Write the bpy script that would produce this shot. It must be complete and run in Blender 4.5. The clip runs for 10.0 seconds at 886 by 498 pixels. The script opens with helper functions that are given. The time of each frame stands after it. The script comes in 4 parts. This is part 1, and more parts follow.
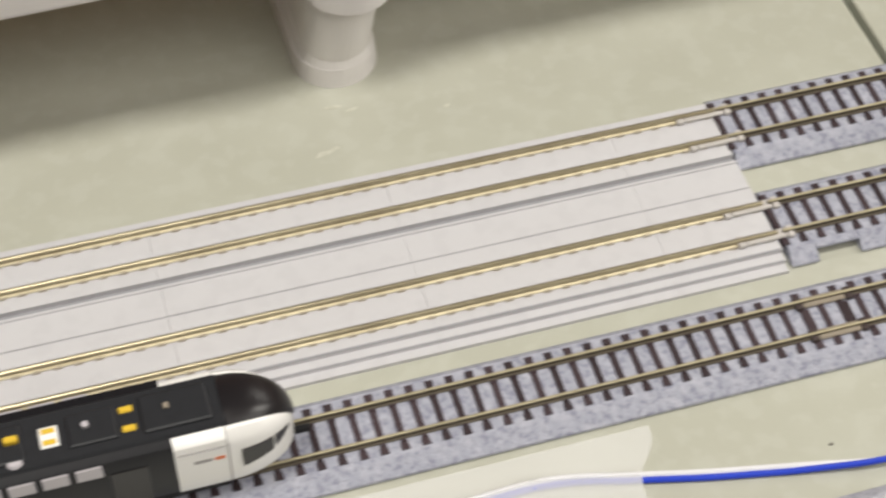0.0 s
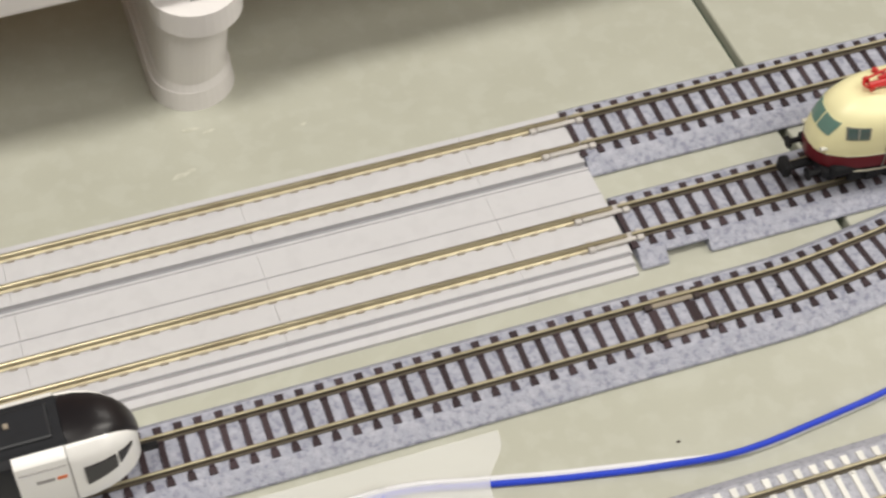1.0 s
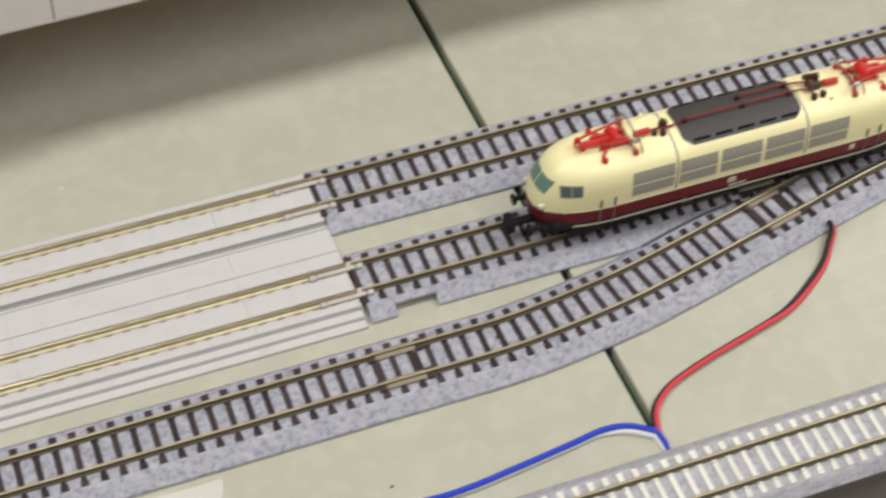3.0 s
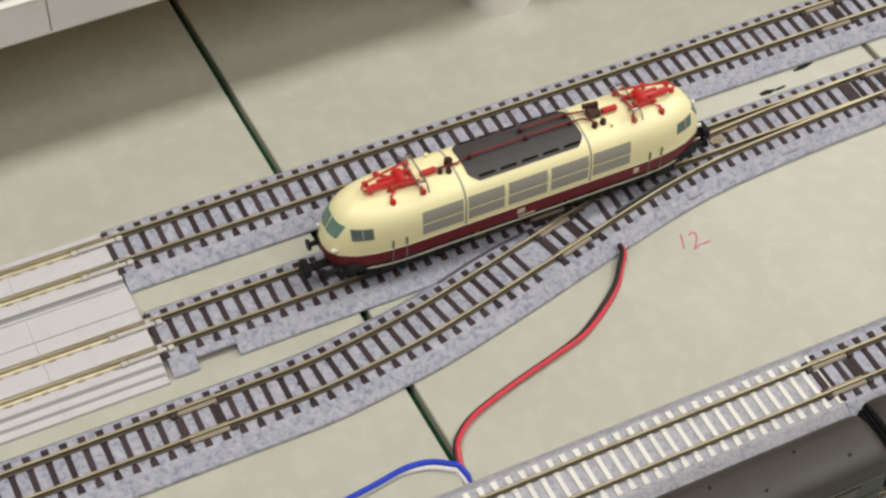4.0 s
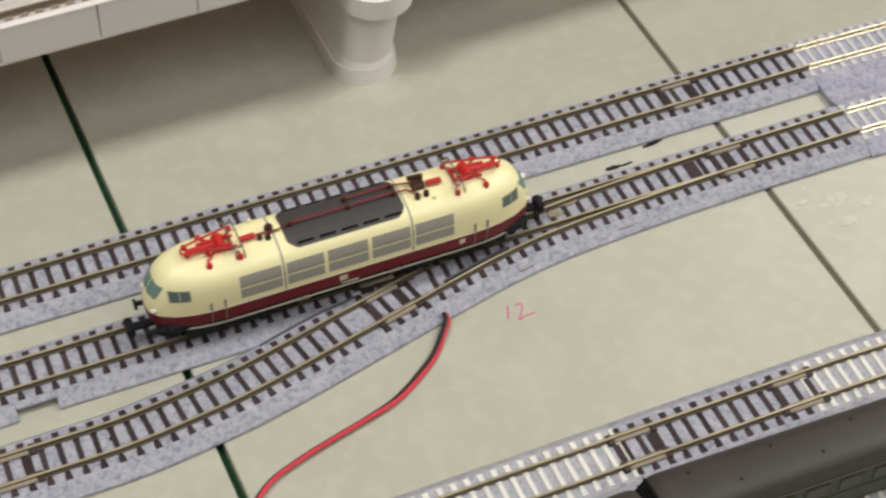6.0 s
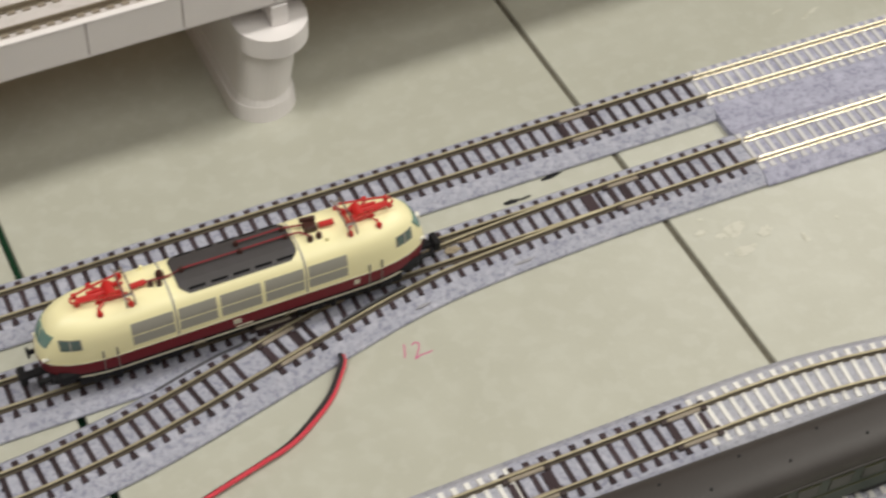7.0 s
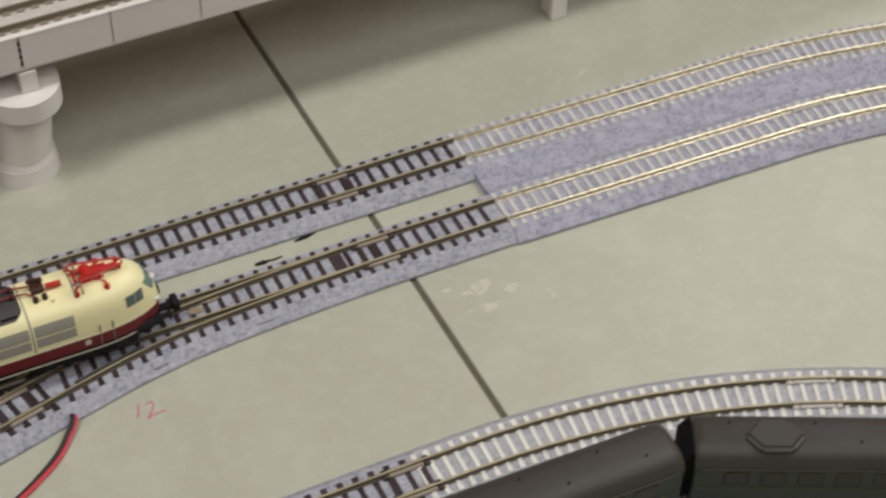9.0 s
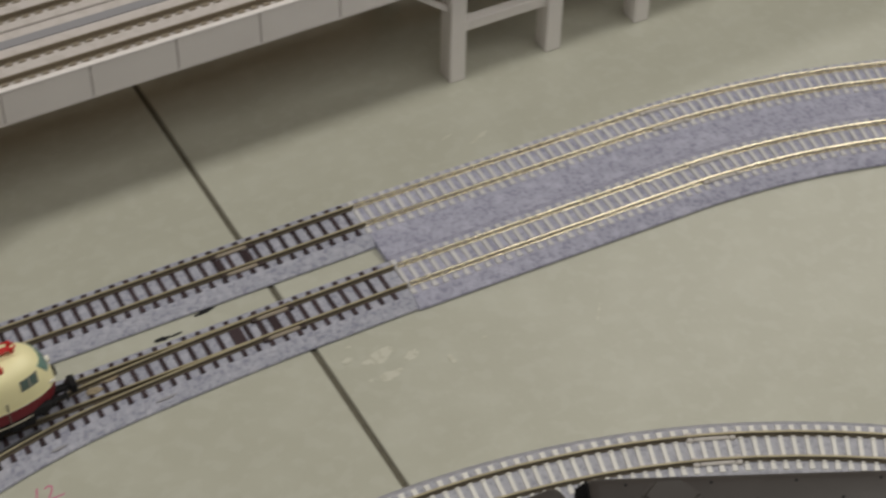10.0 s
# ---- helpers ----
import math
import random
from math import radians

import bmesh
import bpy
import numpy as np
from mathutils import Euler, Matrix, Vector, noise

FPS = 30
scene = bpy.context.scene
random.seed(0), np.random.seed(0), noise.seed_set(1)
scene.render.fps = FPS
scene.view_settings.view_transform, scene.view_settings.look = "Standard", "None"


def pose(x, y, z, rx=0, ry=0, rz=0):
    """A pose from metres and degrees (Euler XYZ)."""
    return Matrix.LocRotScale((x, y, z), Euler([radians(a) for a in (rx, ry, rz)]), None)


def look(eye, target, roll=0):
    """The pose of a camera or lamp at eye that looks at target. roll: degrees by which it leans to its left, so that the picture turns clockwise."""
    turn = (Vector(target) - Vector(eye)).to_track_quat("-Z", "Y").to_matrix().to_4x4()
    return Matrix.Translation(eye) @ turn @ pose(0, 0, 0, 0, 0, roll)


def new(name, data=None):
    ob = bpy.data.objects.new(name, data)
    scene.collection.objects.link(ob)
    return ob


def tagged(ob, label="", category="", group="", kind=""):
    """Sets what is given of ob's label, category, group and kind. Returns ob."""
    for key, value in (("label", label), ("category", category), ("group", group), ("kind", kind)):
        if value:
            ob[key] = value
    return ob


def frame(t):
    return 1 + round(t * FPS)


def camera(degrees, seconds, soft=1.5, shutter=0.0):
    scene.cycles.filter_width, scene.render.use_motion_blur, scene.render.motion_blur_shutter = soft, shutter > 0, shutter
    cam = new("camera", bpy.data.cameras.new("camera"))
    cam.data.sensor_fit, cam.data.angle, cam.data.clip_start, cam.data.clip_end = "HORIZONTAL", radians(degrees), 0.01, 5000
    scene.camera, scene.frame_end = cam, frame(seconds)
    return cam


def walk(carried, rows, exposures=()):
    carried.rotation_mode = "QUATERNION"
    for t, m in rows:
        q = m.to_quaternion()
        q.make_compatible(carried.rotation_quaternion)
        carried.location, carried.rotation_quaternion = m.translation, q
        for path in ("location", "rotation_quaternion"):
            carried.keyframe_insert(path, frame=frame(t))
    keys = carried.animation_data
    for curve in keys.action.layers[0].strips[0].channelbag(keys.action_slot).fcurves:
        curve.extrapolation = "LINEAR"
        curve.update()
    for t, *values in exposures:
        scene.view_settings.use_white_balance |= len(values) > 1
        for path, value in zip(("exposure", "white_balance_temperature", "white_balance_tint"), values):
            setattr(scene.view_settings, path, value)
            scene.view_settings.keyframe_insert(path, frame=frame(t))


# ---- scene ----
cam = camera(28.81, 10.0, soft=2.45, shutter=0.5)
PATH = [
    (0, pose(-0.2184, -0.2650, 0.3432, 37.30, -1.42, -16.54)),
    (0.5, pose(-0.1977, -0.2753, 0.3411, 38.40, -0.65, -18.09)),
    (1, pose(-0.1913, -0.2810, 0.3438, 38.51, -0.74, -18.76)),
    (1.5, pose(-0.1796, -0.2888, 0.3477, 39.07, -0.78, -19.53)),
    (2, pose(-0.1703, -0.2974, 0.3516, 39.65, -0.88, -19.85)),
    (2.5, pose(-0.1586, -0.3066, 0.3558, 39.82, -1.24, -20.33)),
    (2.7, look((-0.1517, -0.3094, 0.3590), (-0.0336, -0.0117, -0.0249), 1.80)),
    (3.8, look((-0.1184, -0.3142, 0.3835), (0.0161, -0.0243, -0.0010), 1.57)),
    (4, pose(-0.1188, -0.3171, 0.3781, 40.25, -1.78, -26.03)),
    (4.5, pose(-0.1118, -0.3176, 0.3756, 40.17, -2.05, -23.92)),
    (5, pose(-0.0911, -0.3308, 0.3870, 41.31, -2.30, -22.19)),
    (5.5, pose(-0.0718, -0.3377, 0.3923, 41.07, -2.00, -22.98)),
    (5.7, look((-0.0659, -0.3440, 0.3926), (0.0716, -0.0432, 0.0176), 2.12)),
    (6.8, look((-0.0401, -0.3549, 0.3998), (0.1037, -0.0517, 0.0291), 1.43)),
    (7, pose(-0.0369, -0.3502, 0.4020, 41.82, -1.50, -24.95)),
    (7.5, pose(-0.0229, -0.3533, 0.4014, 42.18, -1.53, -26.12)),
    (8, pose(-0.0059, -0.3601, 0.4007, 42.79, -1.61, -27.46)),
    (8.5, pose(0.0073, -0.3684, 0.4032, 43.49, -1.22, -27.15)),
    (9, pose(0.0295, -0.3910, 0.4040, 44.45, -1.18, -25.75)),
    (9.5, pose(0.0409, -0.4041, 0.4076, 46.32, -1.40, -24.83)),
    (10, pose(0.0481, -0.3946, 0.4101, 45.94, -0.72, -28.31)),
]
walk(cam, PATH, exposures=((0, 0.06), (1.5, 0.02), (2.5, 0.0), (4.0, -0.13), (4.5, -0.12), (5.5, -0.17), (7.5, -0.26), (8.5, -0.48), (9.5, -0.60), (10, -0.88)))

# ---- light: a room, unseen fluorescent tubes under its ceiling, one added soft fill ----
world = bpy.data.worlds.new("world")
world.use_nodes = True
world.node_tree.nodes["Background"].inputs[0].default_value = (0.9, 0.95, 1.0, 1)
world.node_tree.nodes["Background"].inputs[1].default_value = 0.0
scene.world = world


def area_lamp(x, y, z, length, width, power):
    data = bpy.data.lights.new("unseen_lamp", "AREA")
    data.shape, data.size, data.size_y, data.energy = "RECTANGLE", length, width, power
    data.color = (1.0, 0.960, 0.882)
    ob = new("unseen_lamp", data)
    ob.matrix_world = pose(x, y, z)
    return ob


area_lamp(-0.75, -0.06, 1.70, 1.2, 0.32, 19.0)
area_lamp(1.58, -0.06, 1.70, 1.3, 0.32, 22.0)
# unseen rear row, added to give the board its sheen on the right
area_lamp(1.75, 1.20, 1.70, 1.3, 0.32, 12.5)
# broad low panel hung in front, added as fill for the near side
area_lamp(0.68, -0.85, 1.30, 2.2, 0.85, 18.5)


# ---- materials ----
def material(name, color, rough=0.5, metal=0.0, spots=None, scale=400.0, amount=0.5, bump=0.0, bump_scale=800.0,
             stain=None, stain_scale=30.0, coat=0.0, by_object=0.0, spec=0.5):
    """A procedural surface: a base colour, fine grain of a second colour, large soft stains and a fine relief, all in metres."""
    m = bpy.data.materials.new(name)
    m.use_nodes = True
    nt = m.node_tree
    n, link = nt.nodes, nt.links.new
    b = n["Principled BSDF"]
    b.inputs["Roughness"].default_value, b.inputs["Metallic"].default_value = rough, metal
    b.inputs["Coat Weight"].default_value = coat
    b.inputs["Specular IOR Level"].default_value = spec
    geo = n.new("ShaderNodeNewGeometry")
    col = n.new("ShaderNodeRGB")
    col.outputs[0].default_value = (*color, 1)
    out = col.outputs[0]

    def layer(other, sc, lo, hi, factor, detail):
        nonlocal out
        tex = n.new("ShaderNodeTexNoise")
        tex.inputs["Scale"].default_value, tex.inputs["Detail"].default_value = sc, detail
        link(geo.outputs["Position"], tex.inputs["Vector"])
        ramp = n.new("ShaderNodeMapRange")
        ramp.inputs["From Min"].default_value, ramp.inputs["From Max"].default_value = lo, hi
        ramp.inputs["To Max"].default_value = factor
        link(tex.outputs["Fac"], ramp.inputs["Value"])
        mix = n.new("ShaderNodeMix")
        mix.data_type = "RGBA"
        link(ramp.outputs["Result"], mix.inputs["Factor"])
        link(out, mix.inputs["A"])
        mix.inputs["B"].default_value = (*other, 1)
        out = mix.outputs["Result"]

    if spots:
        layer(spots, scale, 0.5, 0.62, amount, 2)
    if stain:
        layer(stain, stain_scale, 0.45, 0.75, 0.6, 4)
    if by_object:
        info = n.new("ShaderNodeObjectInfo")
        hsv = n.new("ShaderNodeHueSaturation")
        rng = n.new("ShaderNodeMapRange")
        rng.inputs["To Min"].default_value, rng.inputs["To Max"].default_value = 1 - by_object, 1 + by_object
        link(info.outputs["Random"], rng.inputs["Value"])
        link(rng.outputs["Result"], hsv.inputs["Value"])
        link(out, hsv.inputs["Color"])
        out = hsv.outputs["Color"]
    link(out, b.inputs["Base Color"])
    if bump:
        tex = n.new("ShaderNodeTexNoise")
        tex.inputs["Scale"].default_value, tex.inputs["Detail"].default_value = bump_scale, 3
        link(geo.outputs["Position"], tex.inputs["Vector"])
        bp = n.new("ShaderNodeBump")
        bp.inputs["Strength"].default_value, bp.inputs["Distance"].default_value = bump, 0.0004
        link(tex.outputs["Fac"], bp.inputs["Height"])
        link(bp.outputs["Normal"], b.inputs["Normal"])
    return m


M = dict(
    board=material("board_paint", (0.452, 0.453, 0.384), 0.30, spots=(0.505, 0.51, 0.447), scale=170, amount=0.45,
                   stain=(0.515, 0.52, 0.452), stain_scale=42, bump=0.14, bump_scale=420),
    felt=material("green_felt", (0.009, 0.058, 0.024), 0.95, spots=(0.012, 0.08, 0.032), scale=900),
    ballast=material("grey_ballast", (0.36, 0.37, 0.448), 0.7, spots=(0.16, 0.167, 0.24), scale=760, amount=0.55,
                     stain=(0.56, 0.56, 0.63), stain_scale=420, bump=0.9, bump_scale=1500),
    ballast_blue=material("lavender_ballast", (0.36, 0.362, 0.465), 0.7, spots=(0.185, 0.187, 0.27), scale=700, amount=0.6,
                          stain=(0.54, 0.54, 0.66), stain_scale=260, bump=0.9, bump_scale=1500),
    ballast_pale=material("pale_ballast", (0.40, 0.405, 0.46), 0.7, spots=(0.21, 0.215, 0.27), scale=760, amount=0.5,
                          stain=(0.54, 0.54, 0.60), stain_scale=300, bump=0.9, bump_scale=1500),
    sleeper=material("dark_sleeper", (0.046, 0.031, 0.036), 0.7, bump=0.2, by_object=0.3, spec=0.25),
    sleeper_white=material("concrete_sleeper", (0.74, 0.73, 0.705), 0.6, bump=0.1, by_object=0.06),
    sleeper_grey=material("grey_sleeper", (0.56, 0.555, 0.57), 0.6, bump=0.1, by_object=0.06),
    rail=material("nickel_rail", (0.47, 0.415, 0.285), 0.32, 0.9, stain=(0.26, 0.215, 0.14), stain_scale=60),
    rail_dull=material("tarnished_rail", (0.50, 0.445, 0.305), 0.42, 0.7, stain=(0.25, 0.215, 0.145), stain_scale=70),
    rail_bright=material("polished_rail", (0.74, 0.675, 0.50), 0.27, 0.95, stain=(0.66, 0.58, 0.42), stain_scale=60),
    rail_web=material("dark_web", (0.13, 0.108, 0.075), 0.6, 0.3),
    rail_old=material("dull_brown_rail", (0.24, 0.205, 0.15), 0.5, 0.6, stain=(0.16, 0.13, 0.10), stain_scale=70),
    slab=material("white_slab", (0.57, 0.562, 0.585), 0.45, spots=(0.52, 0.512, 0.535), scale=200, amount=0.4, bump=0.08),
    # grey for the painted groove shade, also on cap slot, channel and bed marks
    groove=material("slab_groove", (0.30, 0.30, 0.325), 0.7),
    white=material("white_plastic", (0.83, 0.80, 0.795), 0.42, stain=(0.77, 0.735, 0.73), stain_scale=40, bump=0.03),
    cream=material("cream_paint", (0.95, 0.89, 0.54), 0.36, stain=(0.92, 0.86, 0.51), stain_scale=80, bump=0.02),
    maroon=material("maroon_paint", (0.17, 0.010, 0.018), 0.45, spec=0.3),
    grille=material("grey_grille", (0.34, 0.33, 0.29), 0.5),
    roof=material("dark_grey_roof", (0.052, 0.048, 0.05), 0.5, spots=(0.06, 0.055, 0.06), scale=300),
    red=material("red_plastic", (0.52, 0.02, 0.018), 0.35),
    black=material("black_plastic", (0.012, 0.012, 0.014), 0.6, spec=0.25, bump=0.05),
    glass=material("tinted_window", (0.085, 0.135, 0.125), 0.08, coat=0.5),
    coach_roof=material("grey_coach_roof", (0.046, 0.041, 0.039), 0.5, stain=(0.058, 0.052, 0.05), stain_scale=90, spec=0.4, bump=0.15),
    filler=material("joint_filler", (0.115, 0.105, 0.078), 0.8, spots=(0.08, 0.072, 0.055), scale=500),
    hatch=material("hatch_grey", (0.052, 0.047, 0.045), 0.5, spec=0.4),
    coach_green=material("green_coach_paint", (0.012, 0.024, 0.017), 0.45),
    blue=material("blue_wire", (0.015, 0.05, 0.55), 0.4),
    wire_white=material("white_wire", (0.75, 0.75, 0.78), 0.45),
    wire_red=material("red_wire", (0.60, 0.045, 0.07), 0.4),
    wire_black=material("black_wire", (0.015, 0.013, 0.015), 0.45),
    room=material("room_paint", (0.42, 0.40, 0.355), 0.9),
    # brown of the added rear wall, which tints the shade by bounce
    bounce_brown=material("brown_bounce_wall", (0.26, 0.135, 0.06), 0.5, spots=(0.19, 0.095, 0.045), scale=14, amount=0.6, stain=(0.30, 0.16, 0.075), stain_scale=4),
    tape=material("clear_tape", (0.96, 0.96, 0.95), 0.22),
    pen=material("pink_pen", (0.56, 0.14, 0.27), 0.7),
    joiner=material("joiner_plastic", (0.31, 0.265, 0.21), 0.5),
    joiner_white=material("joiner_pale", (0.55, 0.52, 0.50), 0.5),
    rust=material("brown_plastic", (0.05, 0.034, 0.032), 0.6),
    clip=material("tan_clip", (0.36, 0.31, 0.24), 0.5),
    check=material("grey_check_rail", (0.10, 0.10, 0.11), 0.45),
    oil=material("oil_stain", (0.33, 0.275, 0.19), 0.5, spots=(0.20, 0.155, 0.10), scale=700, amount=0.6, bump=0.6, bump_scale=1500),
    smear=material("dried_paint", (0.57, 0.565, 0.49), 0.45, spots=(0.475, 0.472, 0.395), scale=380, amount=0.95),
    deck=material("viaduct_deck", (0.60, 0.56, 0.545), 0.55, spots=(0.50, 0.465, 0.44), scale=300, amount=0.5),
    groove2=material("panel_gap", (0.56, 0.53, 0.52), 0.7),
    floor=material("room_floor", (0.35, 0.34, 0.32), 0.6, spots=(0.3, 0.3, 0.28), scale=8),
    lens=material("lamp_lens", (0.8, 0.78, 0.7), 0.15, coat=0.6),
    brown=material("brown_insulator", (0.055, 0.02, 0.015), 0.35),
    orange=material("orange_paint", (0.75, 0.16, 0.03), 0.4),
    window_pale=material("pale_window", (0.55, 0.52, 0.56), 0.25, coat=0.4),
    glossy_black=material("glossy_black", (0.012, 0.010, 0.012), 0.3, spec=0.4),
    letter=material("grey_lettering", (0.35, 0.33, 0.33), 0.5),
    car_white=material("white_car_paint", (0.94, 0.93, 0.92), 0.25, coat=0.4),
    car_dark=material("anthracite_paint", (0.010, 0.010, 0.013), 0.4, spec=0.25),
    car_roof=material("railcar_roof", (0.018, 0.019, 0.023), 0.42, spots=(0.014, 0.015, 0.018), scale=400, spec=0.35),
    strip=material("contact_strip_metal", (0.30, 0.25, 0.23), 0.4, 0.9),
    screen=material("green_windscreen", (0.15, 0.27, 0.235), 0.14, coat=0.4),
    slot=material("black_slot", (0.008, 0.008, 0.009), 0.85, spec=0.1),
    handrail=material("handrail_grey", (0.20, 0.19, 0.165), 0.5),
    line=material("pale_line", (0.62, 0.58, 0.46), 0.4),
    gold=material("gold_line", (0.06, 0.058, 0.022), 0.5),
    dark_red=material("dark_red_conductor", (0.22, 0.018, 0.025), 0.5),
    silver=material("silver_metal", (0.6, 0.58, 0.55), 0.3, 1.0),
    yellow=material("yellow_plastic", (0.75, 0.50, 0.04), 0.45),
)


M["tape"].node_tree.nodes["Principled BSDF"].inputs["Alpha"].default_value = 0.46


# ---- mesh helpers ----
def mesh_object(name, bm, mat, parent=None, label="", smooth=False):
    data = bpy.data.meshes.new(name)
    bmesh.ops.recalc_face_normals(bm, faces=bm.faces)
    bm.to_mesh(data)
    bm.free()
    data.materials.append(mat)
    if smooth:
        for p in data.polygons:
            p.use_smooth = True
        data.set_sharp_from_angle(angle=radians(35))
    ob = new(name, data)
    ob.parent = parent
    if label:
        ob["label"] = label
    return ob


part = mesh_object


def thing(name, label, category, group="", kind="", at=(0, 0, 0), turn=0):
    ob = new(name)
    ob.empty_display_size = 0.01
    ob.matrix_world = pose(*at, 0, 0, turn)
    return tagged(ob, label, category, group, kind)


def box(bm, x0, x1, y0, y1, z0, z1, bevel=0.0, segments=1):
    c = bmesh.ops.create_cube(bm, size=1)["verts"]
    bmesh.ops.transform(bm, verts=c, matrix=Matrix.LocRotScale(((x0 + x1) / 2, (y0 + y1) / 2, (z0 + z1) / 2), None,
                                                               (x1 - x0, y1 - y0, z1 - z0)))
    if bevel:
        edges = list({e for v in c for e in v.link_edges})
        bmesh.ops.bevel(bm, geom=edges, offset=bevel, segments=segments, affect="EDGES", profile=0.5)
    return c


def boxed(x0, x1, y0, y1, z0, z1, bevel=0.0, segments=1):
    bm = bmesh.new()
    box(bm, x0, x1, y0, y1, z0, z1, bevel, segments)
    return bm


def sweep(bm, points, profile, up=None, tilt=None, closed=True):
    """Sweeps a closed profile of (sideways, up) along points; up is the vertical offset."""
    rings = []
    for i, p in enumerate(points):
        a, b = points[max(i - 1, 0)], points[min(i + 1, len(points) - 1)]
        d = (Vector(b) - Vector(a)).normalized()
        side = Vector((-d.y, d.x, 0)).normalized()
        upw = d.cross(side)
        rings.append([bm.verts.new(Vector(p) + side * s + upw * h) for s, h in profile])
    n = len(profile)
    for r, q in zip(rings, rings[1:]):
        for j in range(n):
            bm.faces.new((r[j], r[(j + 1) % n], q[(j + 1) % n], q[j]))
    if closed:
        bm.faces.new(rings[0])
        bm.faces.new(rings[-1][::-1])


def swept(points, profile):
    bm = bmesh.new()
    sweep(bm, points, profile)
    return bm


def smooth_line(knots, step):
    """A Catmull-Rom line through the knots, cut into even steps."""
    k = [Vector(p) for p in knots]
    k = [k[0] * 2 - k[1]] + k + [k[-1] * 2 - k[-2]]
    fine = []
    for a, b, c, d in zip(k, k[1:], k[2:], k[3:]):
        for i in range(24):
            t = i / 24
            fine.append(0.5 * (2 * b + (c - a) * t + (2 * a - 5 * b + 4 * c - d) * t * t + (3 * b - a - 3 * c + d) * t ** 3))
    fine.append(k[-2])
    out, left = [fine[0]], step
    for a, b in zip(fine, fine[1:]):
        gap = (b - a).length
        while gap >= left:
            a = a + (b - a) * (left / gap)
            out.append(a.copy())
            gap = (b - a).length
            left = step
        left -= gap
    return out


def frame_on(points, i):
    a, b = points[max(i - 1, 0)], points[min(i + 1, len(points) - 1)]
    return (Vector(b) - Vector(a)).normalized()


# ---- the layout's plan ----
GAUGE = 0.0096
RAIL_TOP = 0.0057
BED_TOP = 0.0035
Y1, Y2, Y3, Y4, Y5 = 0.0, -0.0328, -0.0638, -0.1213, -0.1534
RAIL = [(-0.0008, 0), (-0.0008, 0.0003), (-0.0003, 0.0006), (-0.0003, 0.0013), (-0.0005, 0.0015), (-0.0005, 0.00198),
        (-0.0004, 0.00211), (-0.00012, 0.0022), (0.00012, 0.0022), (0.0004, 0.00211), (0.0005, 0.00198), (0.0005, 0.0015), (0.0003, 0.0013), (0.0003, 0.0006), (0.0008, 0.0003), (0.0008, 0)]
RAIL_SLIM = [(-0.00050, 0), (-0.00050, 0.00040), (-0.00022, 0.00050), (-0.00022, 0.0016), (-0.00035, 0.0018), (-0.00035, 0.00204), (-0.00027, 0.00214), (-0.00009, 0.0022),
             (0.00009, 0.0022), (0.00027, 0.00214), (0.00035, 0.00204), (0.00035, 0.0018), (0.00022, 0.0016), (0.00022, 0.00050), (0.00050, 0.00040), (0.00050, 0)]
WEB = [(-0.00064, 0.0001), (-0.00058, 0.00052), (-0.00030, 0.00062), (-0.00030, 0.0017), (0.00030, 0.0017), (0.00030, 0.00062), (0.00058, 0.00052), (0.00064, 0.0001)]
BED = [(-0.0120, 0.0), (-0.0121, 0.0006), (-0.0132, 0.0006), (-0.0130, 0.0012), (-0.0096, BED_TOP - 0.0002), (-0.0092, BED_TOP), (0.0088, BED_TOP), (0.0092, BED_TOP - 0.0002), (0.0112, 0.0012), (0.0114, 0.0006), (0.0107, 0.0006), (0.0106, 0.0)]
BED_WIDE = BED[:7] + [(0.0096, BED_TOP - 0.0002), (0.0122, 0.0012), (0.0124, 0.0006), (0.0113, 0.0006), (0.0112, 0.0)]
BED_NOTCH = [(-0.0088, 0.0), (-0.0088, BED_TOP), (0.0088, BED_TOP), (0.0092, BED_TOP - 0.0002), (0.0112, 0.0012), (0.0114, 0.0006), (0.0107, 0.0006), (0.0106, 0.0)]
BED_DOUBLE = [(-0.0454, 0.0), (-0.0455, 0.0006), (-0.0466, 0.0006), (-0.0464, 0.0012), (-0.0424, BED_TOP - 0.0002), (-0.0420, BED_TOP), (-0.0236, BED_TOP), (-0.0205, BED_TOP - 0.0012), (-0.0120, BED_TOP - 0.0010),
              (-0.0092, BED_TOP), (0.0088, BED_TOP), (0.0092, BED_TOP - 0.0002), (0.0109, 0.0012), (0.0111, 0.0006), (0.0104, 0.0006), (0.0103, 0.0)]


def shifted(profile, dx):
    return [(a + dx, b) for a, b in profile]


def lift(points, dz):
    return [Vector(p) + Vector((0, 0, dz)) for p in points]


